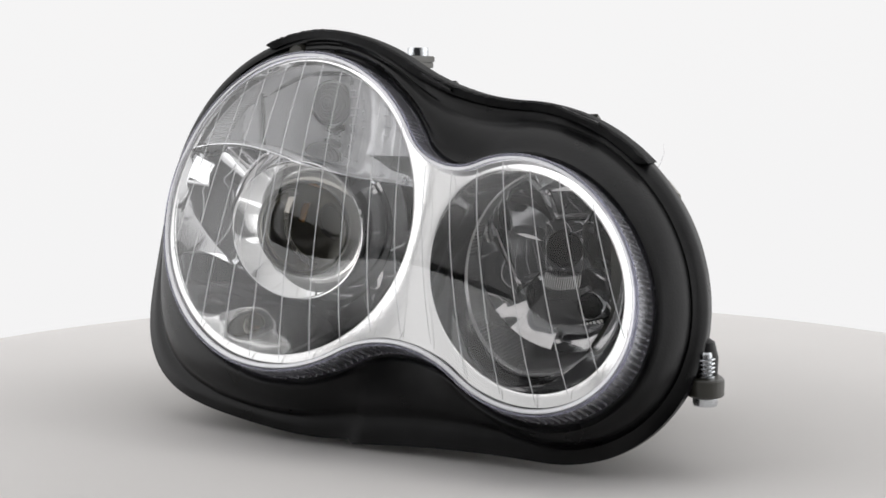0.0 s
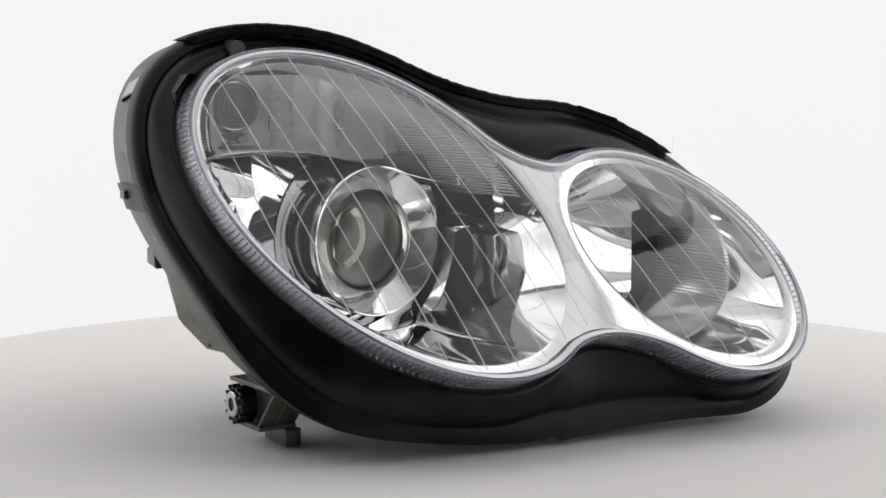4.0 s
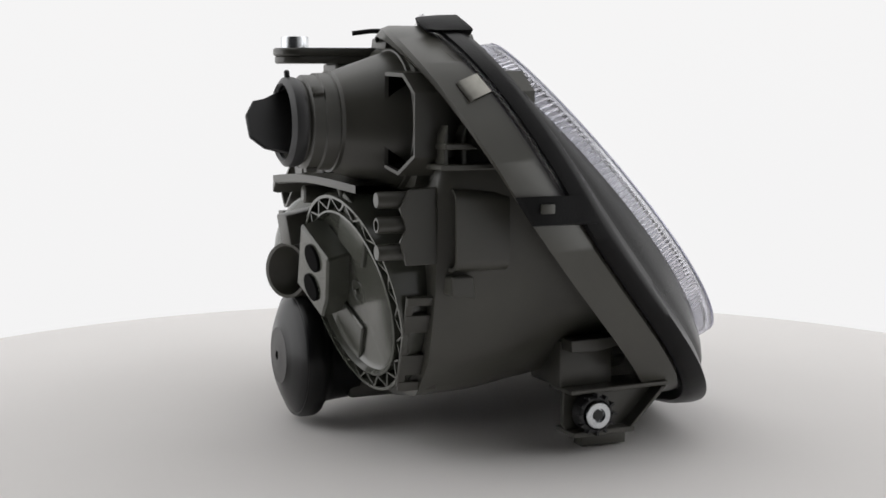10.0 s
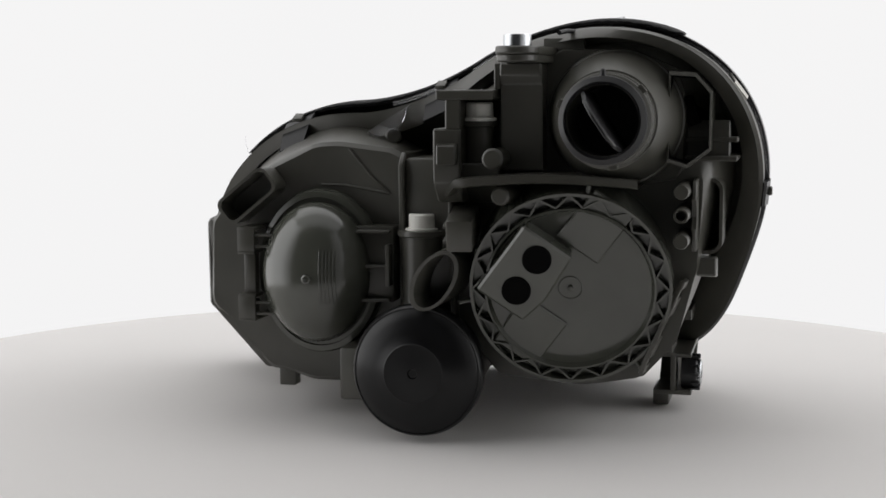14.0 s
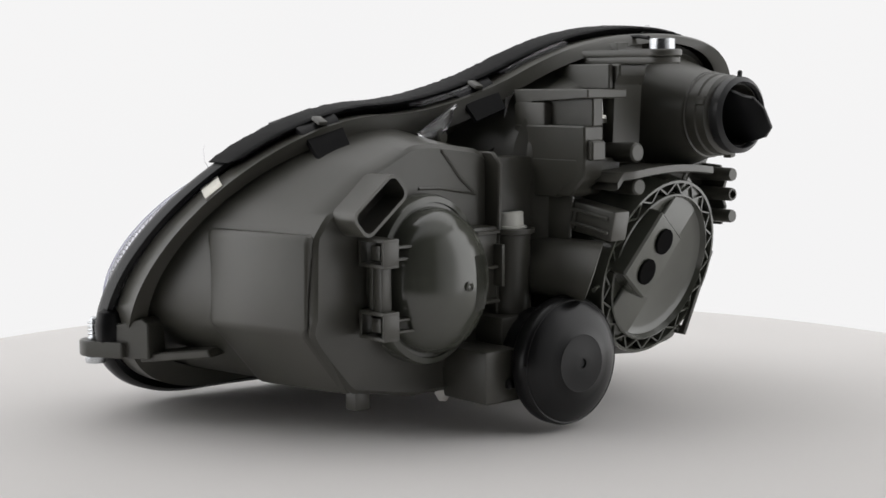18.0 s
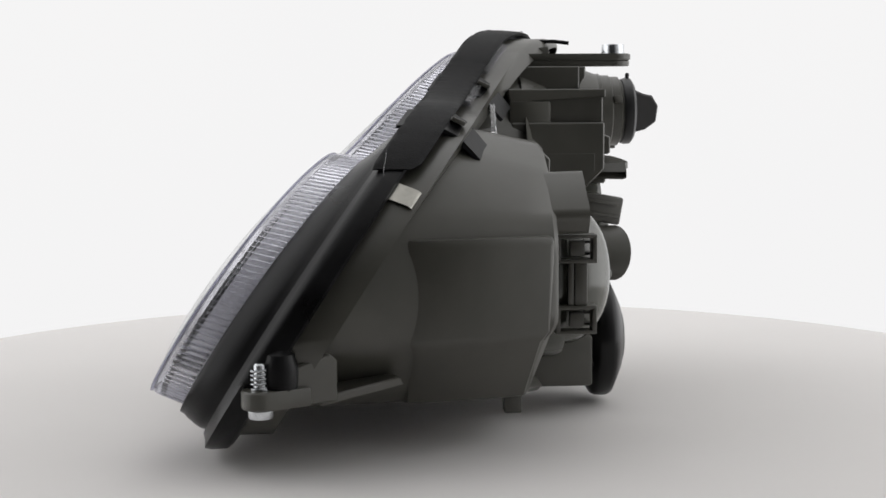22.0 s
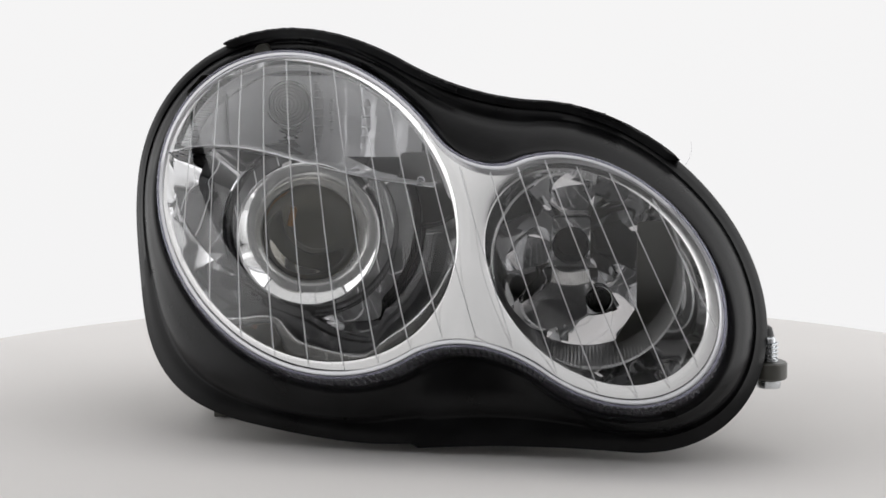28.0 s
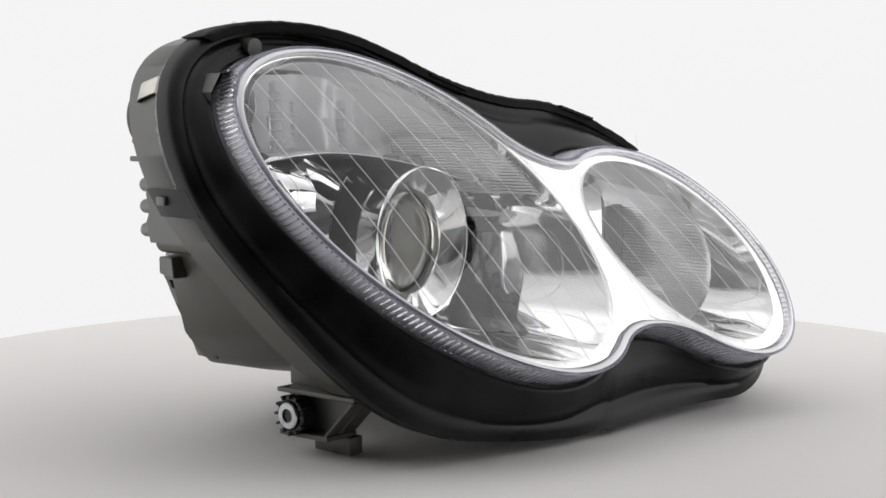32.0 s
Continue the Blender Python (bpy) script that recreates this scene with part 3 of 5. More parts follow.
    lathe(bm, e + Vector((0, 0.001, 0.003)), (0, -1, 0), [(0.0028, -0.004), (0.0028, 0.0), (0.0022, 0.0008), (0.0012, 0.0006), (0.0006, -0.001)], 16)
    part("shelf_pin", bm, RIBGLASS, headlight, "small clear locating pin", 40)
    bm = bm_new()
    box(bm, eyelid(0.035) + Vector((0.001, 0.011, 0.001)), (0.007, 0.005, 0.004), pose(0, 0, 0, 0, 25, 0), 0.0006)
    part("shelf_clip", bm, DARK, headlight, "small black clip at the end of the shelf")
    # clear cover of the indicator chamber
    def lower_edge(u):
        sx = (u + 0.96) / 1.72
        return 0.075 + 0.2 * sx + 0.08 * math.sin(math.pi * min(max(sx, 0), 1))
    bm = bm_new()
    rows = []
    for i in range(41):
        u = -0.885 + 1.735 * i / 40
        low = lower_edge(u)
        high = max(math.sqrt(max(0.905 ** 2 - u * u, 0.0)), low + 0.004)
        rows.append([face_at(u, low + (high - low) * k / 14, 0.014 - 0.006 * math.sin(math.pi * k / 14)) for k in range(15)])
    loft(bm, rows, closed=False)
    cov = part("indicator_cover", bm, INNER, headlight, "clear inner cover of the indicator", 60, shadow=False)
    # ribbed side wall of the chamber, running back from the cover
    ribs = 116

    def mouth(a, inset):
        return face_at(0.905 * math.cos(a), 0.905 * math.sin(a), inset)

    def inner_end(a):
        f = mouth(a, 0.0)
        return Vector((-0.098 + (f.x + 0.098) * (0.85 if f.x > -0.098 else 0.95), 0.05, 0.165 + (f.z - 0.165) * 0.965))
    bm = bm_new()
    rows = []
    for s, deep in ((0.0, 0), (0.03, 1), (0.5, 1), (0.97, 1), (1.0, 0)):
        row = []
        for i in range(2 * ribs + 1):
            a = radians(14 + 161 * i / (2 * ribs))
            p = mouth(a, 0.0135).lerp(inner_end(a), s)
            inward = Vector((-0.098 - p.x, 0, 0.19 - p.z)).normalized()
            row.append(p + inward * (0.0016 if i % 2 and deep else 0.0))
        rows.append(row)
    loft(bm, rows, closed=False)
    part("ribbed_wall", bm, RIBSILVER, headlight, "finely ribbed chrome side wall of the indicator chamber", 12)
    bm = bm_new()
    pipe(bm, [inner_end(radians(14 + 161 * i / 60)) + Vector((0, -0.001, 0)) for i in range(61)], 0.0008, 6)
    part("wall_seam", bm, CHROME, cov, "bright edge at the inner end of the ribbed wall")
    for k in range(44):
        a = radians(82 - 60 * k / 43)
        bm = bm_new()
        bmesh.ops.create_icosphere(bm, subdivisions=1, radius=0.00085, matrix=Matrix.Translation(face_at(0.905 * math.cos(a), 0.905 * math.sin(a), 0.0118)))
        part("cover_dot", bm, RIDGE, cov, "", 60, shadow=False)
    # indicator chamber: back wall, bulb, clear posts and flutes
    bm = bm_new()
    rows = []
    for k in range(11):
        z = 0.190 + 0.064 * k / 10
        half = 0.106 * math.sqrt(1 - ((z - 0.164) / 0.105) ** 2)
        row = []
        for i in range(81):
            x = -0.1 - half + (half + min(half, 0.078)) * i / 80
            dx = x + 0.1365
            deep = (max(0.092 - 30 * dx * dx, 0.022) if dx < 0 else 0.045 + 0.047 * math.exp(-((dx / 0.042) ** 2))) - 8 * (z - 0.226) ** 2
            fold = 0.0016 * abs(math.sin(math.pi * x / 0.0145)) * ease(-dx, 0.02, 0.03)
            fold += (0.005 * abs((dx / 0.013) % 2 - 1) + 0.0022 * abs((z / 0.011 + dx / 0.02) % 2 - 1)) * ease(dx, 0.018, 0.03)
            row.append(Vector((x, deep - fold, z)))
        rows.append(row)
    loft(bm, rows, closed=False)
    chamber = part("indicator_reflector", bm, SMOKED, headlight, "grey chrome back of the indicator chamber", 24)
    c = Vector((-0.1365, 0.082, 0.231))
    bm = bm_new()
    lathe(bm, c, (0, -1, 0), [(0.0205, -0.024), (0.0205, -0.001), (0.0195, 0.0), (0.0185, -0.001), (0.0185, -0.005), (0.0165, -0.005)], 40, True, False)
    part("bulb_collar", bm, CHROME, chamber, "round collar of the indicator bulb", 40)
    bm = bm_new()
    prof = [(0.0175, -0.006)]
    for k in range(6):
        r = 0.0175 - 0.0027 * k
        h = 0.010 * (1 - (r / 0.0177) ** 2)
        prof += [(r, h), (r - 0.0009, h + 0.0004), (r - 0.0014, h - 0.0002)]
    lathe(bm, c, (0, -1, 0), prof + [(0.0005, 0.0102)], 40)
    part("indicator_bulb", bm, FROST, chamber, "round ringed indicator bulb", 25)
    rng = random.Random(8)
    for dx, r, hh in ((-0.046, 0.0045, 0.05), (-0.034, 0.003, 0.045), (0.028, 0.0055, 0.05), (0.04, 0.004, 0.055), (0.055, 0.008, 0.045), (0.07, 0.005, 0.035)):
        bm = bm_new()
        prof = [(r, 0.0), (r * 1.1, 0.006)]
        z = 0.006
        while z < hh - 0.008:
            dz = rng.uniform(0.004, 0.009)
            prof += [(r * 0.75, z + 0.001), (r * 0.8, z + dz), (r * 1.05, z + dz + 0.001)]
            z += dz + 0.001
        lathe(bm, (c.x + dx, 0.074 - 6 * (dx * dx), 0.2), (0, 0.05, 1), prof + [(r * 0.5, hh)], 12)
        part("clear_post", bm, CRYSTAL, chamber, "stepped clear plastic post", 30)
    for k in range(5):
        x = c.x + 0.03 + 0.0125 * k
        bm = bm_new()
        lathe(bm, (x, 0.078 - 6 * (x + 0.13) ** 2, 0.201), (0, 0.1, 1), [(0.0062, 0.0), (0.0062, 0.022 - 0.0024 * k), (0.0048, 0.0235 - 0.0024 * k), (0.0045, 0.036 - 0.003 * k), (0.0008, 0.044 - 0.004 * k)], 14)
        part("flute", bm, CHROME, chamber, "small chrome flute", 40)
    bm = bm_new()
    for sx in (-1, 1):
        pipe(bm, [(c.x + sx * 0.011, 0.088, 0.2015), (c.x + sx * 0.004, 0.087, 0.2035), (c.x + sx * 0.0025, 0.087, 0.2055), (c.x + sx * 0.004, 0.087, 0.2075), (c.x + sx * 0.011, 0.088, 0.2095)], 0.0009, 6)
    part("bulb_bridge", bm, DARK, chamber, "small waisted bridge below the bulb", 40)
    # dark slit along the outer edge of the floor
    bm = bm_new()
    rows = []
    for dr, y in ((-0.0003, FLOOR + 0.0015), (0.0004, -0.014), (0.005, -0.013), (0.0066, FLOOR - 0.003)):
        row = []
        for i in range(41):
            a = 66 - 113 * i / 40
            r = plate_edge(a) + dr
            row.append(Vector((PROJ.x + r * math.cos(radians(a)), y, PROJ.z + r * math.sin(radians(a)))))
        rows.append(row)
    loft(bm, rows, closed=False)
    aimed(bm, True)
    under_shelf(bm, 0.003)
    part("dark_gap", bm, VOID, bowl, "dark slit beside the chrome floor", 40)
    # side lamp bowl
    n = len(B)
    C = (0.1055, 0.119)
    R = 0.0665
    front = [face_at(u, v, 0.0065) for u, v in B]

    def lip(a, r):
        return Vector((C[0] + r * math.cos(a), -0.09 - 0.035 * math.cos(a) + 0.025 * math.sin(a), C[1] + r * math.sin(a)))
    edge = [lip(math.atan2(p.z - C[1], p.x - C[0]), R + 0.0006) for p in front]
    bm = bm_new()
    mid = [p.lerp(q, 0.55) + (p - q).normalized() * 0.002 + Vector((0, 0.006, 0)) for p, q in zip(front, edge)]
    loft(bm, [front, [p.lerp(q, 0.5) for p, q in zip(front, mid)], mid, edge])
    part("side_wall", bm, RING, headlight, "smooth chrome wall of the side bowl", 40)
    bm = bm_new()
    ribs = 160
    rows = []
    for s, t, w in ((0.0, 0, 0.0006), (0.03, 1, 0.0), (0.5, 1, 0.0), (0.97, 1, 0.0), (1.0, 0, -0.0005)):
        row = []
        for i in range(2 * ribs):
            a = math.pi * i / ribs
            r = R + w - (0.0009 if i % 2 and t else 0)
            p, q = lip(a, r), Vector((C[0] + r * math.cos(a), -0.03, C[1] + r * math.sin(a)))
            row.append(p.lerp(q, s))
        rows.append(row)
    loft(bm, rows)
    part("ribbed_band", bm, RIBMETAL, headlight, "finely ribbed chrome band", 12)
    # dish in sectors, each turned a little against the next
    dish = [(-100, -62), (-62, -20), (-20, 35), (35, 66), (66, 114), (114, 160), (160, 215), (215, 260)]
    side = None
    for k, (a0, a1) in enumerate(dish):
        bm = bm_new()
        rows = []
        for j in range(13):
            s = j / 12
            r = (R - 0.0005) * (1 - s) + 0.0178 * s
            f = 0.056 + 0.007 * ((k * 37) % 7 - 3) / 3 * s
            row = []
            for i in range(13):
                a = radians(a0 + (a1 - a0) * i / 12)
                y = -0.03 + f * (1 - (r / (R - 0.0005)) ** 2) + 0.0014 * math.sin(math.pi * i / 12) * s * (1 - s) * 4 * (1 if k % 2 else -1)
                row.append(Vector((C[0] - 0.009 * s + r * math.cos(a), y, C[1] + 0.004 * s + r * math.sin(a))))
            rows.append(row)
        loft(bm, rows, closed=False)
        ob = part("dish_sector" if side else "side_reflector", bm, CHROME, side if side else headlight, "" if side else "chrome side reflector dish", 50)
        side = side or ob
    # upright plate with the bulb opening
    hx, hz, hr = 0.0953, 0.1245, 0.0142
    bm = bm_new()
    plate = [(-0.0142, 0.021), (0.0142, 0.021), (0.0142, -0.0165), (-0.0142, -0.0165)]
    per = []
    for i in range(48):
        a = 2 * math.pi * i / 48
        q = max(abs(math.cos(a)) / 0.0146, (math.sin(a) / 0.021 if math.sin(a) > 0 else -math.sin(a) / 0.0165))
        per.append((math.cos(a) / q, math.sin(a) / q))
    rings = []
    for y, k in ((0.03, 1.0), (-0.001, 1.0), (-0.0016, 0.97)):
        rings.append([Vector((hx + p[0] * k, y, hz + p[1] * k)) for p in per])
    for y, r in ((-0.0012, hr), (-0.0004, hr - 0.0004), (0.012, hr - 0.0006)):
        rings.append([Vector((hx + r * math.cos(2 * math.pi * i / 48), y, hz + r * math.sin(2 * math.pi * i / 48))) for i in range(48)])
    loft(bm, rings)
    part("bulb_plate", bm, CHROME, side, "chrome plate round the bulb opening", 25)
    bm = bm_new()
    lathe(bm, (hx, 0.012, hz), (0, -1, 0), [(hr - 0.0005, -0.02), (hr - 0.0005, 0.011), (hr - 0.0012, 0.0115), (hr - 0.0016, 0.01), (hr - 0.003, -0.018), (0.001, -0.018)], 36)
    part("bulb_cap", bm, VOID, side, "black bulb opening")
    bm = bm_new()
    rows = []
    for z, y in ((-0.0165, 0.0), (-0.017, -0.003), (-0.0178, -0.0042), (-0.0268, -0.0092), (-0.028, -0.009), (-0.0285, 0.02)):
        rows.append([Vector((hx - 0.0142 + 0.0284 * i / 34, y + 0.0009 * (i % 2) - 0.003 * math.sin(math.pi * i / 34), hz + z - 0.0022 * math.sin(math.pi * i / 34))) for i in range(35)])
    loft(bm, rows, closed=False)
    part("ribbed_step", bm, SATIN, side, "ribbed crescent step under the bulb", 10)
    bm = bm_new()
    lathe(bm, (0.1165, -0.006, 0.084), (0, -1, 0), [(0.0105, -0.02), (0.0105, 0.0), (0.0098, 0.0012), (0.0088, 0.0004), (0.0084, -0.006)], 32, False, False)
    part("small_ring", bm, CHROME, side, "chrome ring of the position light")
    bm = bm_new()
    lathe(bm, (0.1165, -0.008, 0.084), (0, -1, 0), [(0.0086, -0.02), (0.0084, 0.0005), (0.0078, 0.0), (0.007, -0.014), (0.001, -0.014)], 32)
    part("small_socket", bm, VOID, side, "black position-light socket")
    # floor plate under the bowls closes the view into the shell
    bm = bm_new()
    loft(bm, [wall(-0.004, 0.008), wall(-0.0025, 0.033), between(wall(0.0, 0.06), seal(-0.02, 0.06), 0.3)])
    part("inner_wall", bm, RIBSILVER, headlight, "silver inner wall behind the fluted rim", 50)



# ---- plastic back of the lamp ----
def radial(poly, cx, cz, n, y):
    """Resamples a convex polygon in x and z by angle."""
    out = []
    m = len(poly)
    for i in range(n):
        a = 2 * math.pi * i / n
        d = Vector((math.cos(a), math.sin(a)))
        best = 0.01
        for k in range(m):
            p, q = Vector(poly[k]) - Vector((cx, cz)), Vector(poly[(k + 1) % m]) - Vector((cx, cz))
            e = q - p
            det = d.x * -e.y + e.x * d.y
            if abs(det) < 1e-9:
                continue
            t = (p.x * -e.y + e.x * p.y) / det
            s = (d.x * p.y - d.y * p.x) / det
            if t > 0 and -1e-6 <= s <= 1 + 1e-6:
                best = t
        out.append(Vector((cx + d.x * best, y, cz + d.y * best)))
    return out


def flange_edge(s):
    """A line round the flange, between lens and surround; it stands out at the inner end."""
    return [p.lerp(q, s + 0.15 * ease(-q.x, 0.14, 0.22)) for p, q in zip(rim(0.007, 0.05), seal(-0.004, 0.016))]


def ell(cu, cv, ru, rv, dy, n):
    return [face_at(cu + ru * math.cos(2 * math.pi * i / n), cv + rv * math.sin(2 * math.pi * i / n), dy) for i in range(n)]


def build_back():
    n = 96
    # channel flange all round
    bm = bm_new()
    fl, up = flange_edge(0.7), flange_edge(0.86)
    deep = [0.024 + 0.007 * ease(-p.x, 0.12, 0.22) for p in up]
    loft(bm, [between(rim(0.0, 0.055), seal(-0.004, 0.02), 0.4, -0.006), fl, [p + Vector((0, 0.001, 0)) for p in up], [p + Vector((0, d, 0)) for p, d in zip(up, deep)],
              [p.lerp(q, 0.3) + Vector((0, d + 0.001, 0)) for p, q, d in zip(up, fl, deep)], [p + Vector((0, d + 0.004, 0)) for p, d in zip(fl, deep)], between(rim(0.0, 0.085), seal(-0.004, 0.05), 0.45)])
    part("flange", bm, HOUSING, headlight, "grey-brown plastic flange with clip channel", 40)
    bm = bm_new()
    loft(bm, [between(rim(0.0, 0.074), seal(-0.004, 0.039), 0.5), rim(0.0, 0.066), rim(-0.0012, 0.064)])
    part("back_plate", bm, HOUSING, headlight, "plastic plate closing the flange", 40)
    # clear sealing lip that shows between rubber and flange
    bm = bm_new()
    a, b = between(rim(0.007, 0.05), seal(-0.004, 0.010), 0.78), between(rim(0.007, 0.05), seal(-0.004, 0.010), 0.86)
    loft(bm, [a, [p + Vector((0, 0.001, 0)) for p in b], [p + Vector((0, 0.006, 0)) for p in b], [p + Vector((0, 0.007, 0)) for p in a]])
    part("glue_bead", bm, RIBBED, headlight, "clear sealant bead", 40)
    # inner lobe
    bm = bm_new()
    r0 = ell(0, -0.06, 1.08, 1.06, 0.062, n)
    endA = radial([(-0.196, 0.12), (-0.2, 0.18), (-0.185, 0.225), (-0.16, 0.25), (-0.1, 0.252), (-0.05, 0.235), (-0.03, 0.2), (-0.03, 0.08), (-0.06, 0.043), (-0.12, 0.038), (-0.16, 0.045), (-0.183, 0.07)], -0.115, 0.14, n, 0.088)
    ref = min(range(n), key=lambda k: sum((endA[(i + k) % n] - r0[i]).length for i in range(0, n, 8)))
    endA = [endA[(i + ref) % n] for i in range(n)]
    mid = between(r0, endA, 0.5)
    step = [p + (p - Vector((-0.115, p.y, 0.14))) * 0.03 for p in between(r0, endA, 0.8)]
    loft(bm, [r0, mid, step, [p + Vector((0, 0.002, 0)) for p in between(step, endA, 0.4)], endA], False, True)
    # outer lobe
    r0 = [Vector((max(p.x, 0.018), p.y, p.z)) for p in ell(GD - 0.03, 0.02, 0.86, 0.88, 0.062, n)]
    poly = [(0.1633, 0.1438), (0.1648, 0.0817), (0.1249, 0.0357), (0.0848, 0.0309), (0.02, 0.031), (0.014, 0.1914), (0.0264, 0.1975), (0.0649, 0.2022), (0.0823, 0.2013), (0.1177, 0.1845), (0.154, 0.1567)]
    endB = radial(poly, 0.09, 0.115, n, 0.060)
    for p in endB:
        p.y -= 0.0145 * ease(0.092 - p.z, 0.0, 0.028) * ease(p.x, 0.085, 0.115)
    ref = min(range(n), key=lambda k: sum((endB[(i + k) % n] - r0[i]).length for i in range(0, n, 8)))
    endB = [endB[(i + ref) % n] for i in range(n)]
    big = [p + (p - Vector((0.09, p.y, 0.115))) * 0.035 for p in endB]
    loft(bm, [r0, between(r0, big, 0.45), between(r0, big, 0.85), big, [p + Vector((0, 0.003, 0)) for p in endB]], False, True)
    # upper shell behind the turret
    r0 = [Vector((p.x, p.y if p.x < -0.17 and p.z > 0.19 else max(p.y, 0.064), p.z)) for p in ell(-0.15, 0.42, 0.86, 0.58, 0.06, n)]
    top = radial([(-0.186, 0.19), (-0.187, 0.24), (-0.182, 0.256), (-0.15, 0.2695), (-0.105, 0.2685), (-0.08, 0.255), (-0.075, 0.19), (-0.1, 0.18), (-0.18, 0.182)], -0.14, 0.224, n, 0.096)
    ref = min(range(n), key=lambda k: sum((top[(i + k) % n] - r0[i]).length for i in range(0, n, 8)))
    top = [top[(i + ref) % n] for i in range(n)]
    loft(bm, [r0, between(r0, top, 0.6), [p + (p - Vector((-0.14, p.y, 0.224))) * 0.02 - Vector((0, 0.003, 0)) for p in top], top], False, True)
    housing = part("housing", bm, HOUSING, headlight, "moulded grey-brown plastic housing", 28)
    for pts in (((0.057, 0.0632, 0.2), (0.04, 0.0632, 0.18), (0.026, 0.0632, 0.168)), ((0.026, 0.0632, 0.168), (0.06, 0.0632, 0.1735), (0.078, 0.0632, 0.174))):
        bm = bm_new()
        pipe(bm, pts, 0.0012, 6)
        part("crease", bm, HOUSING, housing)
    # boxy bulge on the flank

    def corner(z):
        return 0.0145 * ease(0.092 - z, 0.0, 0.028)
    bm = bm_new()
    poly = [(0.150, 0.1455), (0.152, 0.1465), (0.160, 0.1478), (0.1685, 0.1468), (0.1702, 0.1440), (0.1704, 0.1415), (0.1704, 0.0835), (0.1700, 0.0805), (0.1680, 0.0772), (0.131, 0.0338), (0.128, 0.0328), (0.118, 0.033), (0.15, 0.085)]
    mid = Vector((0.15, 0, 0.1))
    rings = []
    for dy, grow, sink in ((0.0, 0.93, 0.0), (0.0008, 0.975, 0.0), (0.003, 1.0, 0.0), (0.04, 1.0, 0.0), (0.088, 1.0, 0.0), (0.096, 1.0, 0.004), (0.102, 1.0, 0.016), (0.106, 1.0, 0.03)):
        rings.append([mid + Vector((x - mid.x, 0, z - mid.z)) * grow + Vector((0.222 * dy - sink, 0.0595 - max(dy, corner(z) + 0.5 * dy if dy < 0.03 else 0.0), 0)) for x, z in poly])
    loft(bm, rings, True, True)
    part("flank_panel", bm, HOUSING, housing, "", 30)
    bm = bm_new()
    lathe(bm, (-0.142, 0, 0.223), (0, 1, 0), [(0.0475, 0.07), (0.0468, 0.096), (0.0458, 0.0985), (0.0448, 0.099), (0.0438, 0.102), (0.0318, 0.138), (0.0321, 0.1405), (0.0308, 0.141), (0.0306, 0.149), (0.0295, 0.15), (0.0295, 0.157), (0.028, 0.158), (0.0262, 0.159), (0.0256, 0.166), (0.0225, 0.166), (0.022, 0.11)], 56, cap0=False)
    part("bulb_turret", bm, HOUSING, headlight, "tapered round bulb turret", 25)
    turret = [o for o in scene.objects if o.name == "bulb_turret"][0]
    for a in (20, 140, 260):
        c = Vector((-0.142 + 0.0301 * math.cos(radians(a)), 0.1535, 0.223 + 0.0301 * math.sin(radians(a))))
        bm = bm_new()
        box(bm, c, (0.006, 0.007, 0.004), pose(0, 0, 0, 0, -a + 90, 0), 0.0006)
        part("lug", bm, HOUSING, turret)
    bm = bm_new()
    lathe(bm, (-0.142, 0.1635, 0.223), (0, 1, 0), [(0.0228, -0.004), (0.0274, -0.003), (0.0283, 0.0), (0.028, 0.0045), (0.026, 0.006), (0.0245, 0.007), (0.023, 0.005), (0.0225, -0.03)], 48, False, False)
    lathe(bm, (-0.142, 0.166, 0.2506), (0, 0.1, 1), [(0.0018, -0.004), (0.0018, 0.004), (0.001, 0.005)], 12)
    collar = part("bulb_holder", bm, DARK, turret, "black bulb holder collar")
    bm = bm_new()
    lathe(bm, (-0.142, 0.13, 0.223), (0, 1, 0), [(0.024, -0.012), (0.0235, -0.006), (0.001, -0.005)], 40)
    prism(bm, [(-0.0225, -0.03), (0.0225, -0.03), (0.0225, 0.004), (0.017, 0.012), (0.0165, 0.02), (0.006, 0.0265), (-0.010, 0.0265), (-0.0185, 0.018), (-0.019, 0.012), (-0.0225, 0.004)], (-0.1405, 0.166, 0.2217), (0.55, 0, 0.83), (0, 1, 0), 0.0027, 0.0007)
    part("bulb_plug", bm, DARK, collar, "black plug with a grip bar")
    # ribbed round cover
    ax = Vector((-0.11, 1, -0.24)).normalized()
    c = Vector((-0.114, 0.1155, 0.108))
    bm = bm_new()
    lathe(bm, c, ax, [(0.069, -0.05), (0.069, -0.004), (0.0682, 0.0), (0.0662, 0.0), (0.066, -0.008), (0.058, -0.008), (0.0578, 0.0005), (0.0565, 0.001), (0.0545, -0.003), (0.049, -0.0055), (0.002, -0.005)], 84)
    cover = part("round_cover", bm, COVER, headlight, "round plastic cover with a webbed rim")
    ex, ey, _ = frame_of(ax)
    webs = 40
    for k in range(webs):
        a0, a1 = 2 * math.pi * k / webs, 2 * math.pi * (k + 1) / webs
        ra, rb = (0.0583, 0.0665) if k % 2 else (0.0665, 0.0583)
        p, q = c + (ex * math.cos(a0) + ey * math.sin(a0)) * ra, c + (ex * math.cos(a1) + ey * math.sin(a1)) * rb
        d = (q - p).normalized()
        w = d.cross(ax)
        bm = bm_new()
        pts = [p + w * 0.0006, q + w * 0.0006, q - w * 0.0006, p - w * 0.0006]
        loft(bm, [[v - ax * 0.0085 for v in pts], [v - ax * 0.0006 for v in pts]], True, True)
        part("web", bm, COVER, cover)

    def on_cover(px, pz, lift):
        """A point of the cover's face from its x and z."""
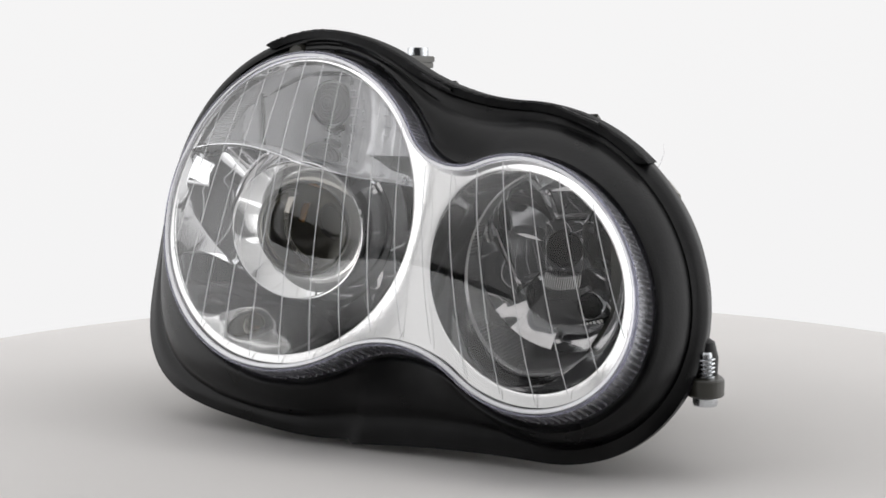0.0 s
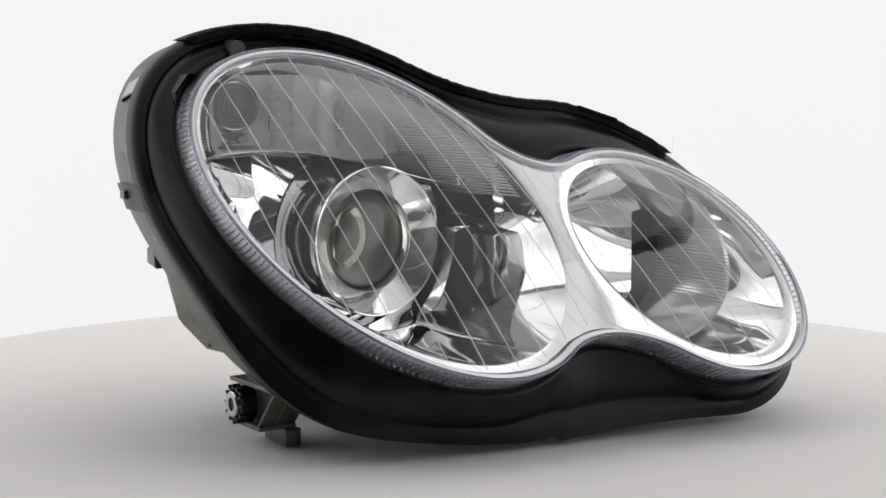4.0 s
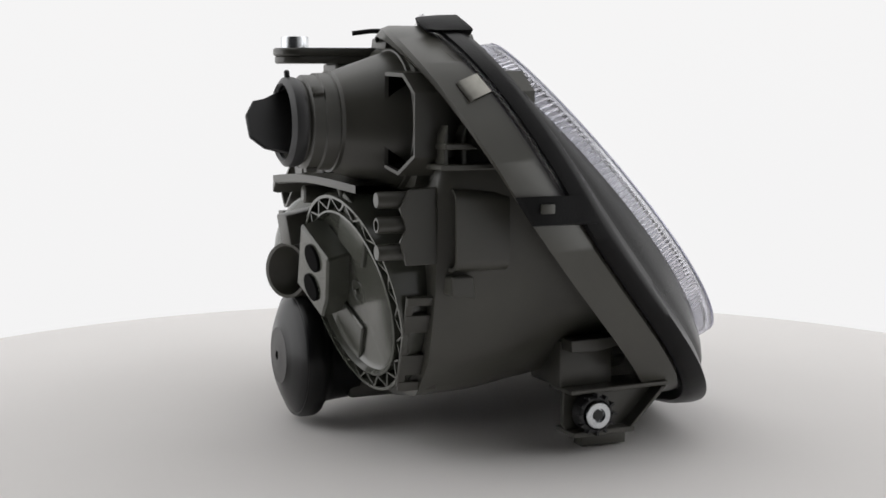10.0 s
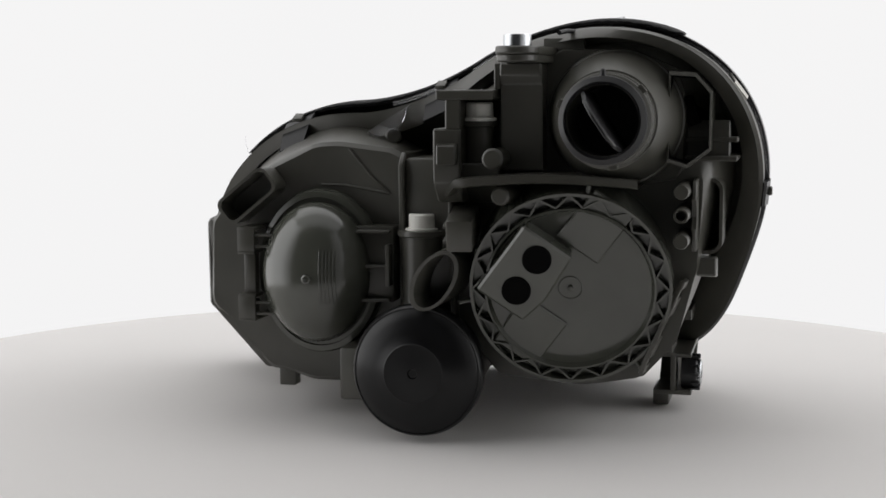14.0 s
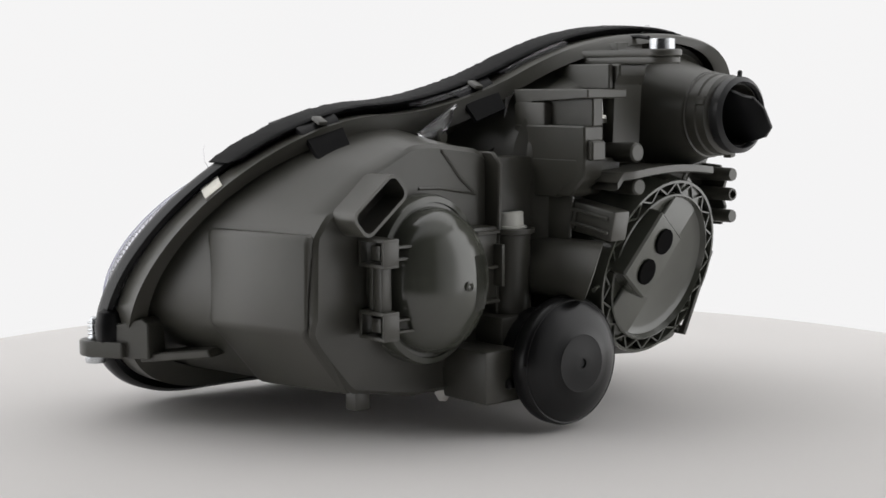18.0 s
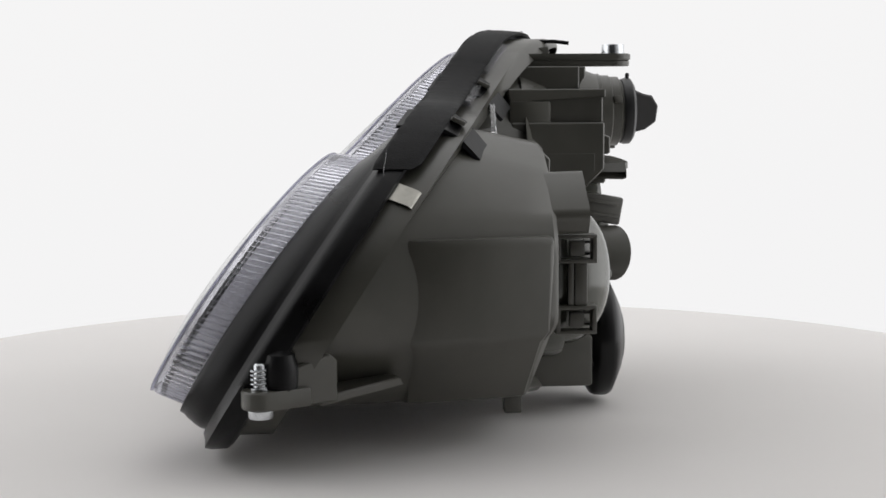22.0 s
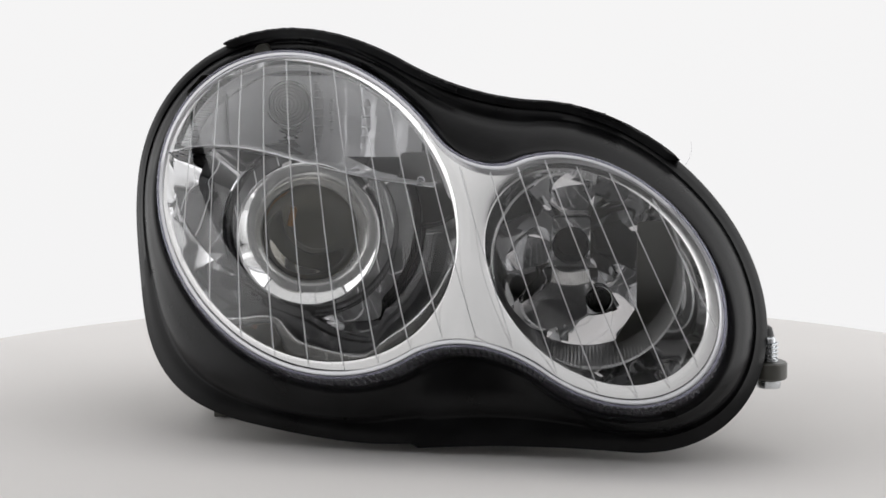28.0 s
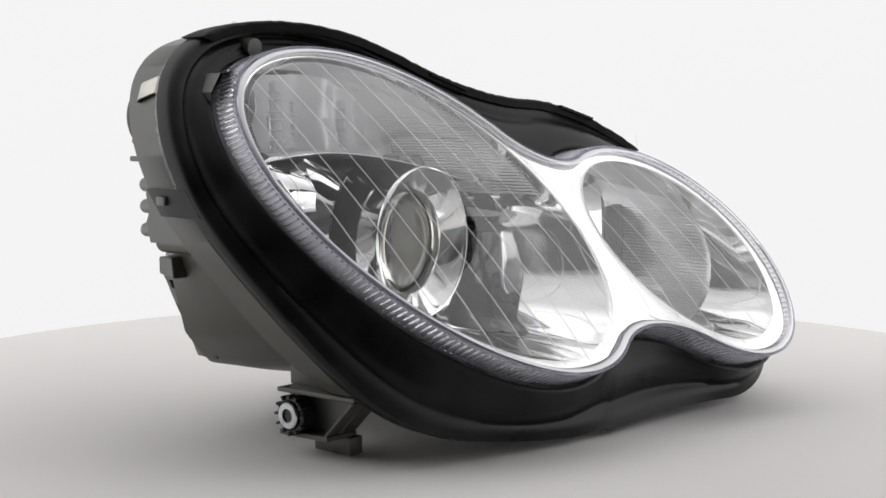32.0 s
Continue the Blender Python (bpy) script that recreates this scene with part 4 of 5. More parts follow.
        y = c.y - ((px - c.x) * ax.x + (pz - c.z) * ax.z) / ax.y
        return Vector((px, y, pz)) + ax * lift
    e1 = Vector((0.58, 0, -0.81))
    e1 = (e1 - ax * e1.dot(ax)).normalized()
    e2 = ax.cross(e1).normalized()
    base = on_cover(-0.087, 0.1225, -0.006)
    bm = bm_new()
    prism(bm, [(-0.027, -0.022), (0.029, -0.022), (0.029, 0.016), (0.008, 0.02), (-0.027, 0.017)], base, e1, e2, 0.0185, 0.0015)
    boss = part("raised_block", bm, COVER, cover)
    for px, pz in ((-0.0935, 0.1335), (-0.079, 0.112)):
        bm = bm_new()
        lathe(bm, on_cover(px, pz, 0.0135), ax, [(0.0098, -0.004), (0.0098, 0.0004), (0.0092, 0.0008), (0.001, 0.0008)], 32)
        part("plug", bm, VOID, boss, "black round plug")
    bm = bm_new()
    prism(bm, [(-0.022, -0.016), (0.02, -0.018), (0.02, 0.016), (-0.022, 0.016)], on_cover(-0.132, 0.150, -0.007), e1, e2, 0.0045, 0.001)
    part("raised_flap", bm, COVER, cover)
    bm = bm_new()
    prism(bm, [(-0.018, -0.019), (0.022, -0.017), (0.022, 0.017), (-0.018, 0.017)], on_cover(-0.087, 0.078, -0.007), e1, e2, 0.0045, 0.001)
    part("raised_flap", bm, COVER, cover)
    bm = bm_new()
    lathe(bm, on_cover(-0.114, 0.108, -0.004), ax, [(0.0085, -0.003), (0.0085, -0.0009), (0.008, -0.0005), (0.0075, -0.0009), (0.002, -0.0009), (0.0018, 0.0012), (0.001, 0.0016)], 28)
    part("centre_nub", bm, COVER, cover)
    # catch pins on its rim
    for a in (8, 130, 260):
        bm = bm_new()
        d = ex * math.cos(radians(a)) + ey * math.sin(radians(a))
        pipe(bm, [c + d * 0.066 - ax * 0.004, c + d * 0.074 - ax * 0.003, c + d * 0.077 - ax * 0.001], 0.0016, 8)
        part("catch_pin", bm, COVER, cover)
    # domed cover of the side lamp
    dc = Vector((0.077, 0.0, 0.111))
    bm = bm_new()
    prof = [(0.060, 0.058), (0.060, 0.072), (0.0585, 0.0755), (0.0545, 0.0765), (0.054, 0.0745), (0.0515, 0.0745), (0.051, 0.078)]
    prof += [(0.051 * math.cos(radians(a)) ** 0.9, 0.078 + 0.034 * math.sin(radians(a))) for a in range(8, 88, 8)] + [(0.001, 0.1122)]
    lathe(bm, dc, (0, 1, 0), prof, 72)
    for v in bm.verts:
        v.co.x = dc.x + (v.co.x - dc.x) * 0.79
    dome = part("dome_cover", bm, COVER, headlight, "smooth oval domed cover")
    bm = bm_new()
    lathe(bm, (0.0745, 0.1112, 0.110), (0, 1, 0), [(0.0036, 0.0), (0.0034, 0.0022), (0.0022, 0.003), (0.001, 0.0018)], 20)
    part("centre_nub", bm, COVER, dome)
    for k in range(6):
        x = 0.0655 - 0.0023 * k
        pts = []
        for i in range(9):
            z = 0.092 + 0.038 * i / 8
            rr = math.hypot((x - dc.x) / 0.79, z - dc.z) / 0.051
            a = math.acos(min(1, max(0.0, rr ** (1 / 0.9))))
            pts.append((x, 0.0783 + 0.034 * math.sin(a), z))
        bm = bm_new()
        pipe(bm, pts, 0.0005, 5)
        part("rib", bm, COVER, dome)
    # hinge clips of the dome
    for z, sg in ((0.1345, 1), (0.0855, -1)):
        bm = bm_new()
        x = 0.1265
        for dz in (-0.0085, 0.0085):
            box(bm, (x, 0.08, z + dz), (0.013, 0.028, 0.0026), None, 0.0005)
        for dy in (-0.0125, 0.0125):
            box(bm, (x, 0.08 + dy, z), (0.013, 0.003, 0.017), None, 0.0005)
        box(bm, (x, 0.081, z), (0.007, 0.010, 0.010), None, 0.0008)
        clip = part("hinge_clip", bm, HOUSING, headlight)
        for dz in (0.0045, -0.0035):
            bm = bm_new()
            prism(bm, [(0, -0.003), (0.028, -0.0008), (0.0285, 0.0008), (0, 0.003)], (x - 0.004, 0.090, z + dz), (-1, 0, 0), (0, 1, 0), 0.0018, 0.0004)
            part("prong", bm, HOUSING, clip)
    bm = bm_new()
    box(bm, (0.126, 0.0835, 0.11), (0.009, 0.009, 0.033), None, 0.0012)
    box(bm, (0.1275, 0.0765, 0.11), (0.006, 0.004, 0.03), None, 0.0008)
    part("hinge_bar", bm, HOUSING, headlight)
    for z in (0.143, 0.118, 0.0935):
        bm = bm_new()
        prism(bm, [(0, -0.004), (0.024, -0.002), (0.024, 0.003), (0, 0.006)], (0.045, 0.082, z), (-1, 0, 0), (0, 1, 0), 0.0022, 0.0004)
        part("latch", bm, HOUSING, headlight)
    bm = bm_new()
    box(bm, (0.0215, 0.083, 0.118), (0.003, 0.012, 0.03), None, 0.0005)
    box(bm, (0.034, 0.07, 0.118), (0.03, 0.02, 0.055), None, 0.002)
    part("latch_frame", bm, HOUSING, headlight)
    # slanted cable duct
    bm = bm_new()
    rect_tube(bm, (0.1285, 0.045, 0.1655), (0, 1, 0.02), (math.cos(radians(51)), 0, math.sin(radians(51))), 0.047, 0.0215, 0.041, 0.0022)
    part("cable_duct", bm, HOUSING, headlight, "slanted oval cable duct, open at its end")
    bm = bm_new()
    box(bm, (0.1285, 0.05, 0.1655), (0.04, 0.004, 0.014), pose(0, 0, 0, 0, 39, 0), 0)
    part("duct_plug", bm, DARK, headlight)
    # rubber cap and its neck
    kc = Vector((-0.0094, 0.0, 0.0503))
    bm = bm_new()
    lathe(bm, kc, (0, 1, 0), [(0.034, 0.083), (0.036, 0.104), (0.039, 0.109), (0.0445, 0.1125), (0.0458, 0.115), (0.046, 0.119), (0.046, 0.1235), (0.0452, 0.1258), (0.0442, 0.127), (0.0432, 0.1268), (0.0425, 0.1278),
                              (0.036, 0.131), (0.028, 0.1345), (0.0215, 0.136), (0.0205, 0.1368), (0.0195, 0.1367), (0.008, 0.138), (0.0035, 0.138), (0.003, 0.1366), (0.0005, 0.1366)], 72)
    part("rubber_cap", bm, CAPBLACK, headlight, "round black rubber cap")
    bm = bm_new()
    lathe(bm, kc, (0, 1, 0), [(0.034, 0.03), (0.034, 0.09), (0.031, 0.092)], 48)
    part("cap_neck", bm, HOUSING, headlight)
    bm = bm_new()
    pipe(bm, [(0.02, 0.106, 0.036), (0.033, 0.106, 0.036), (0.0345, 0.106, 0.036)], [0.0035, 0.0035, 0.0025], 10)
    part("cap_lug", bm, CAPBLACK, headlight)


def screw(name_at, top, r=0.0095):
    bm = bm_new()
    x, y, z = name_at
    lathe(bm, (x, y, z), (0, 0, 1), [(r * 1.25, -0.0125), (r * 1.25, -0.0105), (r, -0.010), (r * 0.98, -0.001), (r * 0.9, 0.0), (0.001, 0.0)], 28)
    bmesh.ops.bisect_plane(bm, geom=list(bm.verts) + list(bm.edges) + list(bm.faces), plane_co=(x, y, z), plane_no=(1, 0, 0))
    s = part("adjuster_screw", bm, NYLON, headlight, "white nylon adjuster screw")
    bm = bm_new()
    box(bm, (x, y, z - 0.0008), (r * 1.7, 0.0022, 0.0024), None, 0)
    part("slot", bm, DARK, s)


def build_fittings():
    # blocks of the middle
    bm = bm_new()
    box(bm, (-0.012, 0.043, 0.15), (0.05, 0.059, 0.088), None, 0.003)
    part("centre_block", bm, HOUSING, headlight)
    bm = bm_new()
    box(bm, (-0.046, 0.0675, 0.211), (0.046, 0.033, 0.045), None, 0.0025)
    part("upper_block", bm, HOUSING, headlight)
    bm = bm_new()
    prism(bm, [(0.05, 0.0), (0.127, 0.0), (0.127, -0.0065), (0.07, -0.008), (0.06, -0.014), (0.053, -0.014)], (-0.064, 0, 0.2425), (0, 1, 0), (0, 0, 1), 0.040, 0.0008)
    part("ledge", bm, HOUSING, headlight)
    # stepped wall, platform and column round the upper screw
    bm = bm_new()
    prism(bm, [(0.053, 0.166), (0.112, 0.166), (0.126, 0.180), (0.126, 0.2166), (0.053, 0.2166)], (-0.0407, 0, 0), (0, 1, 0), (0, 0, 1), 0.0190, 0.0012)
    prism(bm, [(0.053, 0.2160), (0.126, 0.2160), (0.126, 0.2365), (0.053, 0.2365)], (-0.0407, 0, 0), (0, 1, 0), (0, 0, 1), 0.0105, 0.001)
    prism(bm, [(0.112, 0.192), (0.131, 0.192), (0.131, 0.2055), (0.112, 0.211)], (-0.0385, 0, 0), (0, 1, 0), (0, 0, 1), 0.0135, 0.001)
    part("step_wall", bm, HOUSING, headlight)
    bm = bm_new()
    prism(bm, [(0.05, 0.165), (0.098, 0.165), (0.110, 0.178), (0.119, 0.178), (0.119, 0.193), (0.05, 0.193)], (-0.066, 0, 0), (0, 1, 0), (0, 0, 1), 0.0445, 0.001)
    part("platform", bm, HOUSING, headlight)
    bm = bm_new()
    prism(bm, [(0.072, 0.188), (0.112, 0.188), (0.112, 0.246), (0.118, 0.252), (0.118, 0.2605), (0.072, 0.2605)], (-0.0943, 0, 0), (0, 1, 0), (0, 0, 1), 0.0283, 0.0012)
    part("column", bm, HOUSING, headlight)
    bm = bm_new()
    prism(bm, [(0.028, 0.2425), (0.112, 0.2425), (0.112, 0.2605), (0.058, 0.2605)], (-0.0655, 0, 0), (0, 1, 0), (0, 0, 1), 0.0045, 0.0008)
    part("gusset", bm, HOUSING, headlight)
    screw((-0.0495, 0.104, 0.2340), 0)
    bm = bm_new()
    lathe(bm, (-0.0495, 0.104, 0.19), (0, 0, 1), [(0.0098, 0.0), (0.0098, 0.0275), (0.0122, 0.0282), (0.0122, 0.0312), (0.008, 0.0315)], 28)
    part("screw_post", bm, HOUSING, headlight)
    screw((0.0, 0.073, 0.1545), 0)
    bm = bm_new()
    lathe(bm, (0.0, 0.073, 0.06), (0, 0, 1), [(0.016, 0.0), (0.0145, 0.04), (0.0145, 0.078), (0.0175, 0.079), (0.0175, 0.0825), (0.009, 0.083)], 32)
    part("screw_post", bm, HOUSING, headlight)
    # wall plates beside the lower screw
    bm = bm_new()
    prism(bm, [(0.0, 0.05), (0.075, 0.05), (0.078, 0.19), (0.07, 0.198), (0.0, 0.198)], (0.012, 0, 0), (0, 1, 0), (0, 0, 1), 0.004, 0.001)
    part("partition", bm, HOUSING, headlight)
    bm = bm_new()
    prism(bm, [(0.05, 0.075), (0.1, 0.08), (0.108, 0.165), (0.1, 0.2), (0.05, 0.2)], (-0.031, 0, 0), (0, 1, 0), (0, 0, 1), 0.0035, 0.001)
    part("partition", bm, HOUSING, headlight)
    # ventilation elbow
    bm = bm_new()
    x0 = -0.024
    rings = []
    for y, r, slant, w in ((0.05, 0.021, 0.0, 0.85), (0.1, 0.021, 0.1, 0.8), (0.134, 0.021, 0.55, 0.62), (0.134, 0.0185, 0.55, 0.56), (0.1, 0.0165, 0.1, 0.56)):
        rings.append([Vector((x0 + w * r * math.cos(a) - 0.35 * r * math.sin(a), y + slant * r * math.cos(a) + 0.2 * slant * r * math.sin(a), 0.114 + r * math.sin(a))) for a in [2 * math.pi * i / 32 for i in range(32)]])
    loft(bm, rings, False, True)
    part("vent_elbow", bm, HOUSING, headlight, "short open vent pipe")
    # spring catch
    bm = bm_new()
    tilt = pose(0, 0, 0, -10, 0, 6)
    box(bm, (-0.041, 0.12, 0.149), (0.018, 0.044, 0.022), tilt, 0.002)
    for dz in (-0.005, 0.005):
        box(bm, (-0.0315, 0.122, 0.149 + dz), (0.0035, 0.034, 0.0022), tilt, 0.0005)
    box(bm, (-0.031, 0.108, 0.149), (0.004, 0.003, 0.013), tilt, 0.0005)
    part("catch_block", bm, HOUSING, headlight, "ribbed catch block beside the round cover")
    # small cylindrical bosses
    for p, d, r, ln in (((-0.065, 0.09, 0.196), (0, 1, 0.02), 0.0072, 0.046), ((-0.073, 0.1, 0.172), (0.1, 1, 0), 0.0062, 0.034), ((0.04, 0.0, 0.2035), (-0.25, 1, 0.15), 0.006, 0.035), ((-0.15, 0.045, 0.2725), (0, 1, 0.1), 0.0065, 0.03)):
        bm = bm_new()
        lathe(bm, p, d, [(r, 0.0), (r, ln), (r * 0.8, ln + 0.0012), (0.001, ln + 0.0012)], 24)
        part("boss", bm, HOUSING, headlight)
    # plate with three bosses
    bm = bm_new()
    rect_tube(bm, (-0.1985, 0.045, 0.1565), (0, 1, 0), (0, 0, 1), 0.028, 0.052, 0.036, 0.0022)
    side_box = part("side_box", bm, HOUSING, headlight, "open box-shaped recess on the flank")
    # black sheet that puts the shade of the recess into colour
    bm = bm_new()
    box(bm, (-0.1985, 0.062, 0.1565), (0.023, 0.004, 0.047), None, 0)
    part("recess_shade", bm, VOID, side_box, "black sheet for the shade on the floor of the recess")
    for z, hole in ((0.1755, False), (0.160, True), (0.143, False)):
        bm = bm_new()
        prof = [(0.0056, 0.0), (0.0052, 0.046), (0.0046, 0.0475)] + ([(0.0033, 0.0475), (0.0031, 0.035), (0.0005, 0.035)] if hole else [(0.001, 0.0475)])
        lathe(bm, (-0.188, 0.077, z), (0, 1, 0), prof, 24)
        part("boss", bm, HOUSING, headlight, "hollow boss" if hole else "")
    bm = bm_new()
    prism(bm, [(0.075, 0.135), (0.108, 0.135), (0.112, 0.15), (0.107, 0.158), (0.112, 0.17), (0.106, 0.182), (0.075, 0.184)], (-0.197, 0, 0), (0, 1, 0), (0, 0, 1), 0.003, 0.0006)
    part("wavy_rib", bm, HOUSING, headlight)
    # shelf over the round cover
    bm = bm_new()
    top = []
    for i in range(21):
        x = -0.035 - 0.125 * i / 20
        top.append((x, 0.150 - 0.022 * (i / 20) ** 1.5 if i > 1 else 0.146, 0.183 + 0.004 * math.sin(math.pi * i / 20) - (0.006 if i == 0 else 0)))
    loft(bm, [[Vector((x, 0.07, z)) for x, y, z in top], [Vector(p) for p in top], [Vector((x, y, z - 0.005)) for x, y, z in top], [Vector((x, y - 0.003, z - 0.006)) for x, y, z in top], [Vector((x, 0.07, z - 0.004)) for x, y, z in top]], closed=False)
    part("curved_shelf", bm, HOUSING, headlight, "curved ledge over the round cover", 40)
    # angular pocket at the turret's flank
    bm = bm_new()
    hexa = [(-0.2045, 0.203), (-0.205, 0.24), (-0.195, 0.2515), (-0.179, 0.2525), (-0.178, 0.196), (-0.19, 0.192)]
    cx, cz = -0.191, 0.222
    rings = []
    for y, k in ((0.03, 1.1), (0.106, 1.06), (0.110, 1.05), (0.1105, 0.97), (0.062, 0.9)):
        rings.append([Vector((cx + (x - cx) * k, y + 0.35 * (x - cx), cz + (z - cz) * k)) for x, z in hexa])
    loft(bm, rings, False, True)
    pocket = part("pocket", bm, HOUSING, headlight, "angular open pocket", 25)
    # black sheet inside the walls paints the pocket's shade
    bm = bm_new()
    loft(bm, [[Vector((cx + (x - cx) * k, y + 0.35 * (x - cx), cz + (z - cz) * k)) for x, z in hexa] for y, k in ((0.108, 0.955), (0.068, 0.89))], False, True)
    part("pocket_shade", bm, VOID, pocket, "black inner sheet for the shade inside the pocket", 25)
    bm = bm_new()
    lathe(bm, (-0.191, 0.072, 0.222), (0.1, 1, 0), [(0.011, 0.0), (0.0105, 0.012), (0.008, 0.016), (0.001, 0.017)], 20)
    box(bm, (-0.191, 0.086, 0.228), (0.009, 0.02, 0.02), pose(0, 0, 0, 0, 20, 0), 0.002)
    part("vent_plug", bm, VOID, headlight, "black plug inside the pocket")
    # ledges and upright ribs on the inner flank
    for z, y0, y1 in ((0.1945, 0.036, 0.095), (0.207, 0.07, 0.092)):
        bm = bm_new()
        prism(bm, [(y0, 0.0), (y1, 0.0), (y1, 0.0035), (y0 + 0.006, 0.0035)], (-0.2225, 0, z), (0, 1, 0), (0, 0, 1), 0.035, 0.0007)
        part("flank_ledge", bm, HOUSING, headlight)
    for y in (0.076, 0.088):
        bm = bm_new()
        prism(bm, [(y, 0.197), (y + 0.003, 0.197), (y + 0.003, 0.215), (y, 0.222)], (-0.217, 0, 0), (0, 1, 0), (0, 0, 1), 0.028, 0.0006)
        part("flank_rib", bm, HOUSING, headlight)
    # top bracket and stud
    bm = bm_new()
    arm = [(0.01, 0.045), (0.014, 0.143)] + [(0.0 + 0.0145 * math.cos(radians(a)), 0.143 + 0.0145 * math.sin(radians(a))) for a in range(10, 180, 20)] + [(-0.0145, 0.143), (-0.02, 0.045)]
    prism(bm, arm, (-0.083, 0, 0.2655), (1, 0, 0), (0, 1, 0), 0.0052, 0.001)
    prism(bm, [(p[0] * 0.94, p[1] - 0.001) for p in arm], (-0.083, 0, 0.2605), (1, 0, 0), (0, 1, 0), 0.0049, 0.0008)
    part("top_bracket", bm, HOUSING, headlight, "flat mounting arm with a rounded end", 30)
    bm = bm_new()
    lathe(bm, (-0.083, 0.143, 0.266), (0, 0, 1), [(0.0092, 0.0), (0.0092, 0.0115), (0.0088, 0.0122), (0.0055, 0.0122), (0.0052, 0.008), (0.0005, 0.008)], 32)
    part("stud_sleeve", bm, ZINC, headlight, "bright steel sleeve in the mounting arm")
    # top rim blocks
    bm = bm_new()
    box(bm, (-0.105, 0.075, 0.270), (0.028, 0.034, 0.010), pose(0, 0, 0, 8, 0, 0), 0.001)
    box(bm, (-0.125, 0.065, 0.2735), (0.012, 0.03, 0.008), pose(0, 0, 0, 8, 0, 0), 0.001)
    part("rim_block", bm, HOUSING, headlight)
    bm = bm_new()
    pipe(bm, [(-0.12, 0.062, 0.279), (-0.115, 0.078, 0.2815), (-0.108, 0.098, 0.2815), (-0.105, 0.11, 0.280)], 0.0016, 8)
    part("black_cord", bm, RUBBER, headlight, "short black cord end")
    # lower wall and base of the back
    bm = bm_new()
    box(bm, (-0.005, 0.058, 0.05), (0.06, 0.066, 0.062), None, 0.003)
    box(bm, (0.028, 0.066, 0.042), (0.05, 0.078, 0.038), None, 0.0025)
    part("base_block", bm, HOUSING, headlight)
    bm = bm_new()
    box(bm, (0.114, 0.038, 0.026), (0.013, 0.012, 0.014), None, 0.001)
    part("foot", bm, HOUSING, headlight)
    bm = bm_new()
    box(bm, (0.045, 0.07, 0.026), (0.01, 0.008, 0.006), None, 0.001)
    lathe(bm, (0.05, 0.055, 0.02), (0, 0, 1), [(0.003, -0.001), (0.006, 0.004), (0.005, 0.012)], 16)
    part("drain_nipple", bm, NYLON, headlight, "pale drain nipple")
    # slotted plate by the round cover
    bm = bm_new()
    lean = pose(0, 0, 0, 0, -24, -6)
    mid = Vector((-0.176, 0.09, 0.083))
    for z, h in ((0.031, 0.006), (0.0145, 0.013), (-0.0165, 0.015), (-0.033, 0.007)):
        box(bm, mid + lean @ Vector((0, 0, z)), (0.003, 0.026, h), lean, 0.0005)
    for y in (-0.011, 0.011):
        box(bm, mid + lean @ Vector((0.0005, y, 0)), (0.003, 0.005, 0.068), lean, 0.0005)
    part("slotted_plate", bm, HOUSING, headlight, "slotted plastic plate")
    bm = bm_new()
    prism(bm, [(0.066, 0.113), (0.083, 0.116), (0.083, 0.128), (0.068, 0.128)], (-0.209, 0, 0), (0, 1, 0), (0, 0, 1), 0.03, 0.001)
    part("wedge", bm, HOUSING, headlight)
    # inner lower bracket with bolt
    bm = bm_new()
    prism(bm, [(-0.012, 0.043), (-0.0836, 0.0445), (-0.0836, 0.0405), (-0.0575, 0.0145), (-0.0155, 0.0135), (-0.0115, 0.02)], (-0.1745, 0, 0), (0, 1, 0), (0, 0, 1), 0.004, 0.0006)
    brk = part("inner_bracket", bm, HOUSING, headlight, "webbed mounting bracket")
    for nm, poly, x, dep in (("top_web", [(-0.012, 0.0445), (-0.085, 0.046), (-0.085, 0.043), (-0.012, 0.0415)], -0.186, 0.06), ("bottom_web", [(-0.014, 0.016), (-0.06, 0.017), (-0.06, 0.0135), (-0.014, 0.0125)], -0.186, 0.05),
                             ("slanted_web", [(-0.056, 0.014), (-0.053, 0.0135), (-0.081, 0.0425), (-0.085, 0.0425)], -0.186, 0.05), ("upper_lip", [(-0.012, 0.078), (-0.052, 0.079), (-0.052, 0.073), (-0.03, 0.070), (-0.012, 0.07)], -0.186, 0.03)):
        bm = bm_new()
        prism(bm, poly, (x, 0, 0), (0, 1, 0), (0, 0, 1), dep * 0.55, 0.0005)
        part(nm, bm, HOUSING, brk)
    bm = bm_new()
    box(bm, (-0.15, -0.03, 0.06), (0.045, 0.04, 0.032), None, 0.002)
    part("bracket_block", bm, HOUSING, brk)
    bm = bm_new()
    box(bm, (-0.162, -0.046, 0.0075), (0.012, 0.034, 0.0125), None, 0.001)
    part("foot", bm, HOUSING, brk)
    bm = bm_new()
    lathe(bm, (-0.186, -0.029, 0.028), (-1, 0, 0), [(0.0125, -0.008), (0.0125, 0.003), (0.0115, 0.004), (0.0102, 0.004), (0.0102, -0.002), (0.006, -0.002)], 36)
    hold = part("nut_holder", bm, DARK, brk, "black toothed nut holder")
    for k in range(12):
        a = 2 * math.pi * k / 12
        bm = bm_new()
        box(bm, (-0.1885, -0.029 + 0.0125 * math.cos(a), 0.028 + 0.0125 * math.sin(a)), (0.006, 0.003, 0.0015), pose(0, 0, 0, math.degrees(a), 0, 0), 0)
        part("tooth", bm, DARK, hold)
    bm = bm_new()
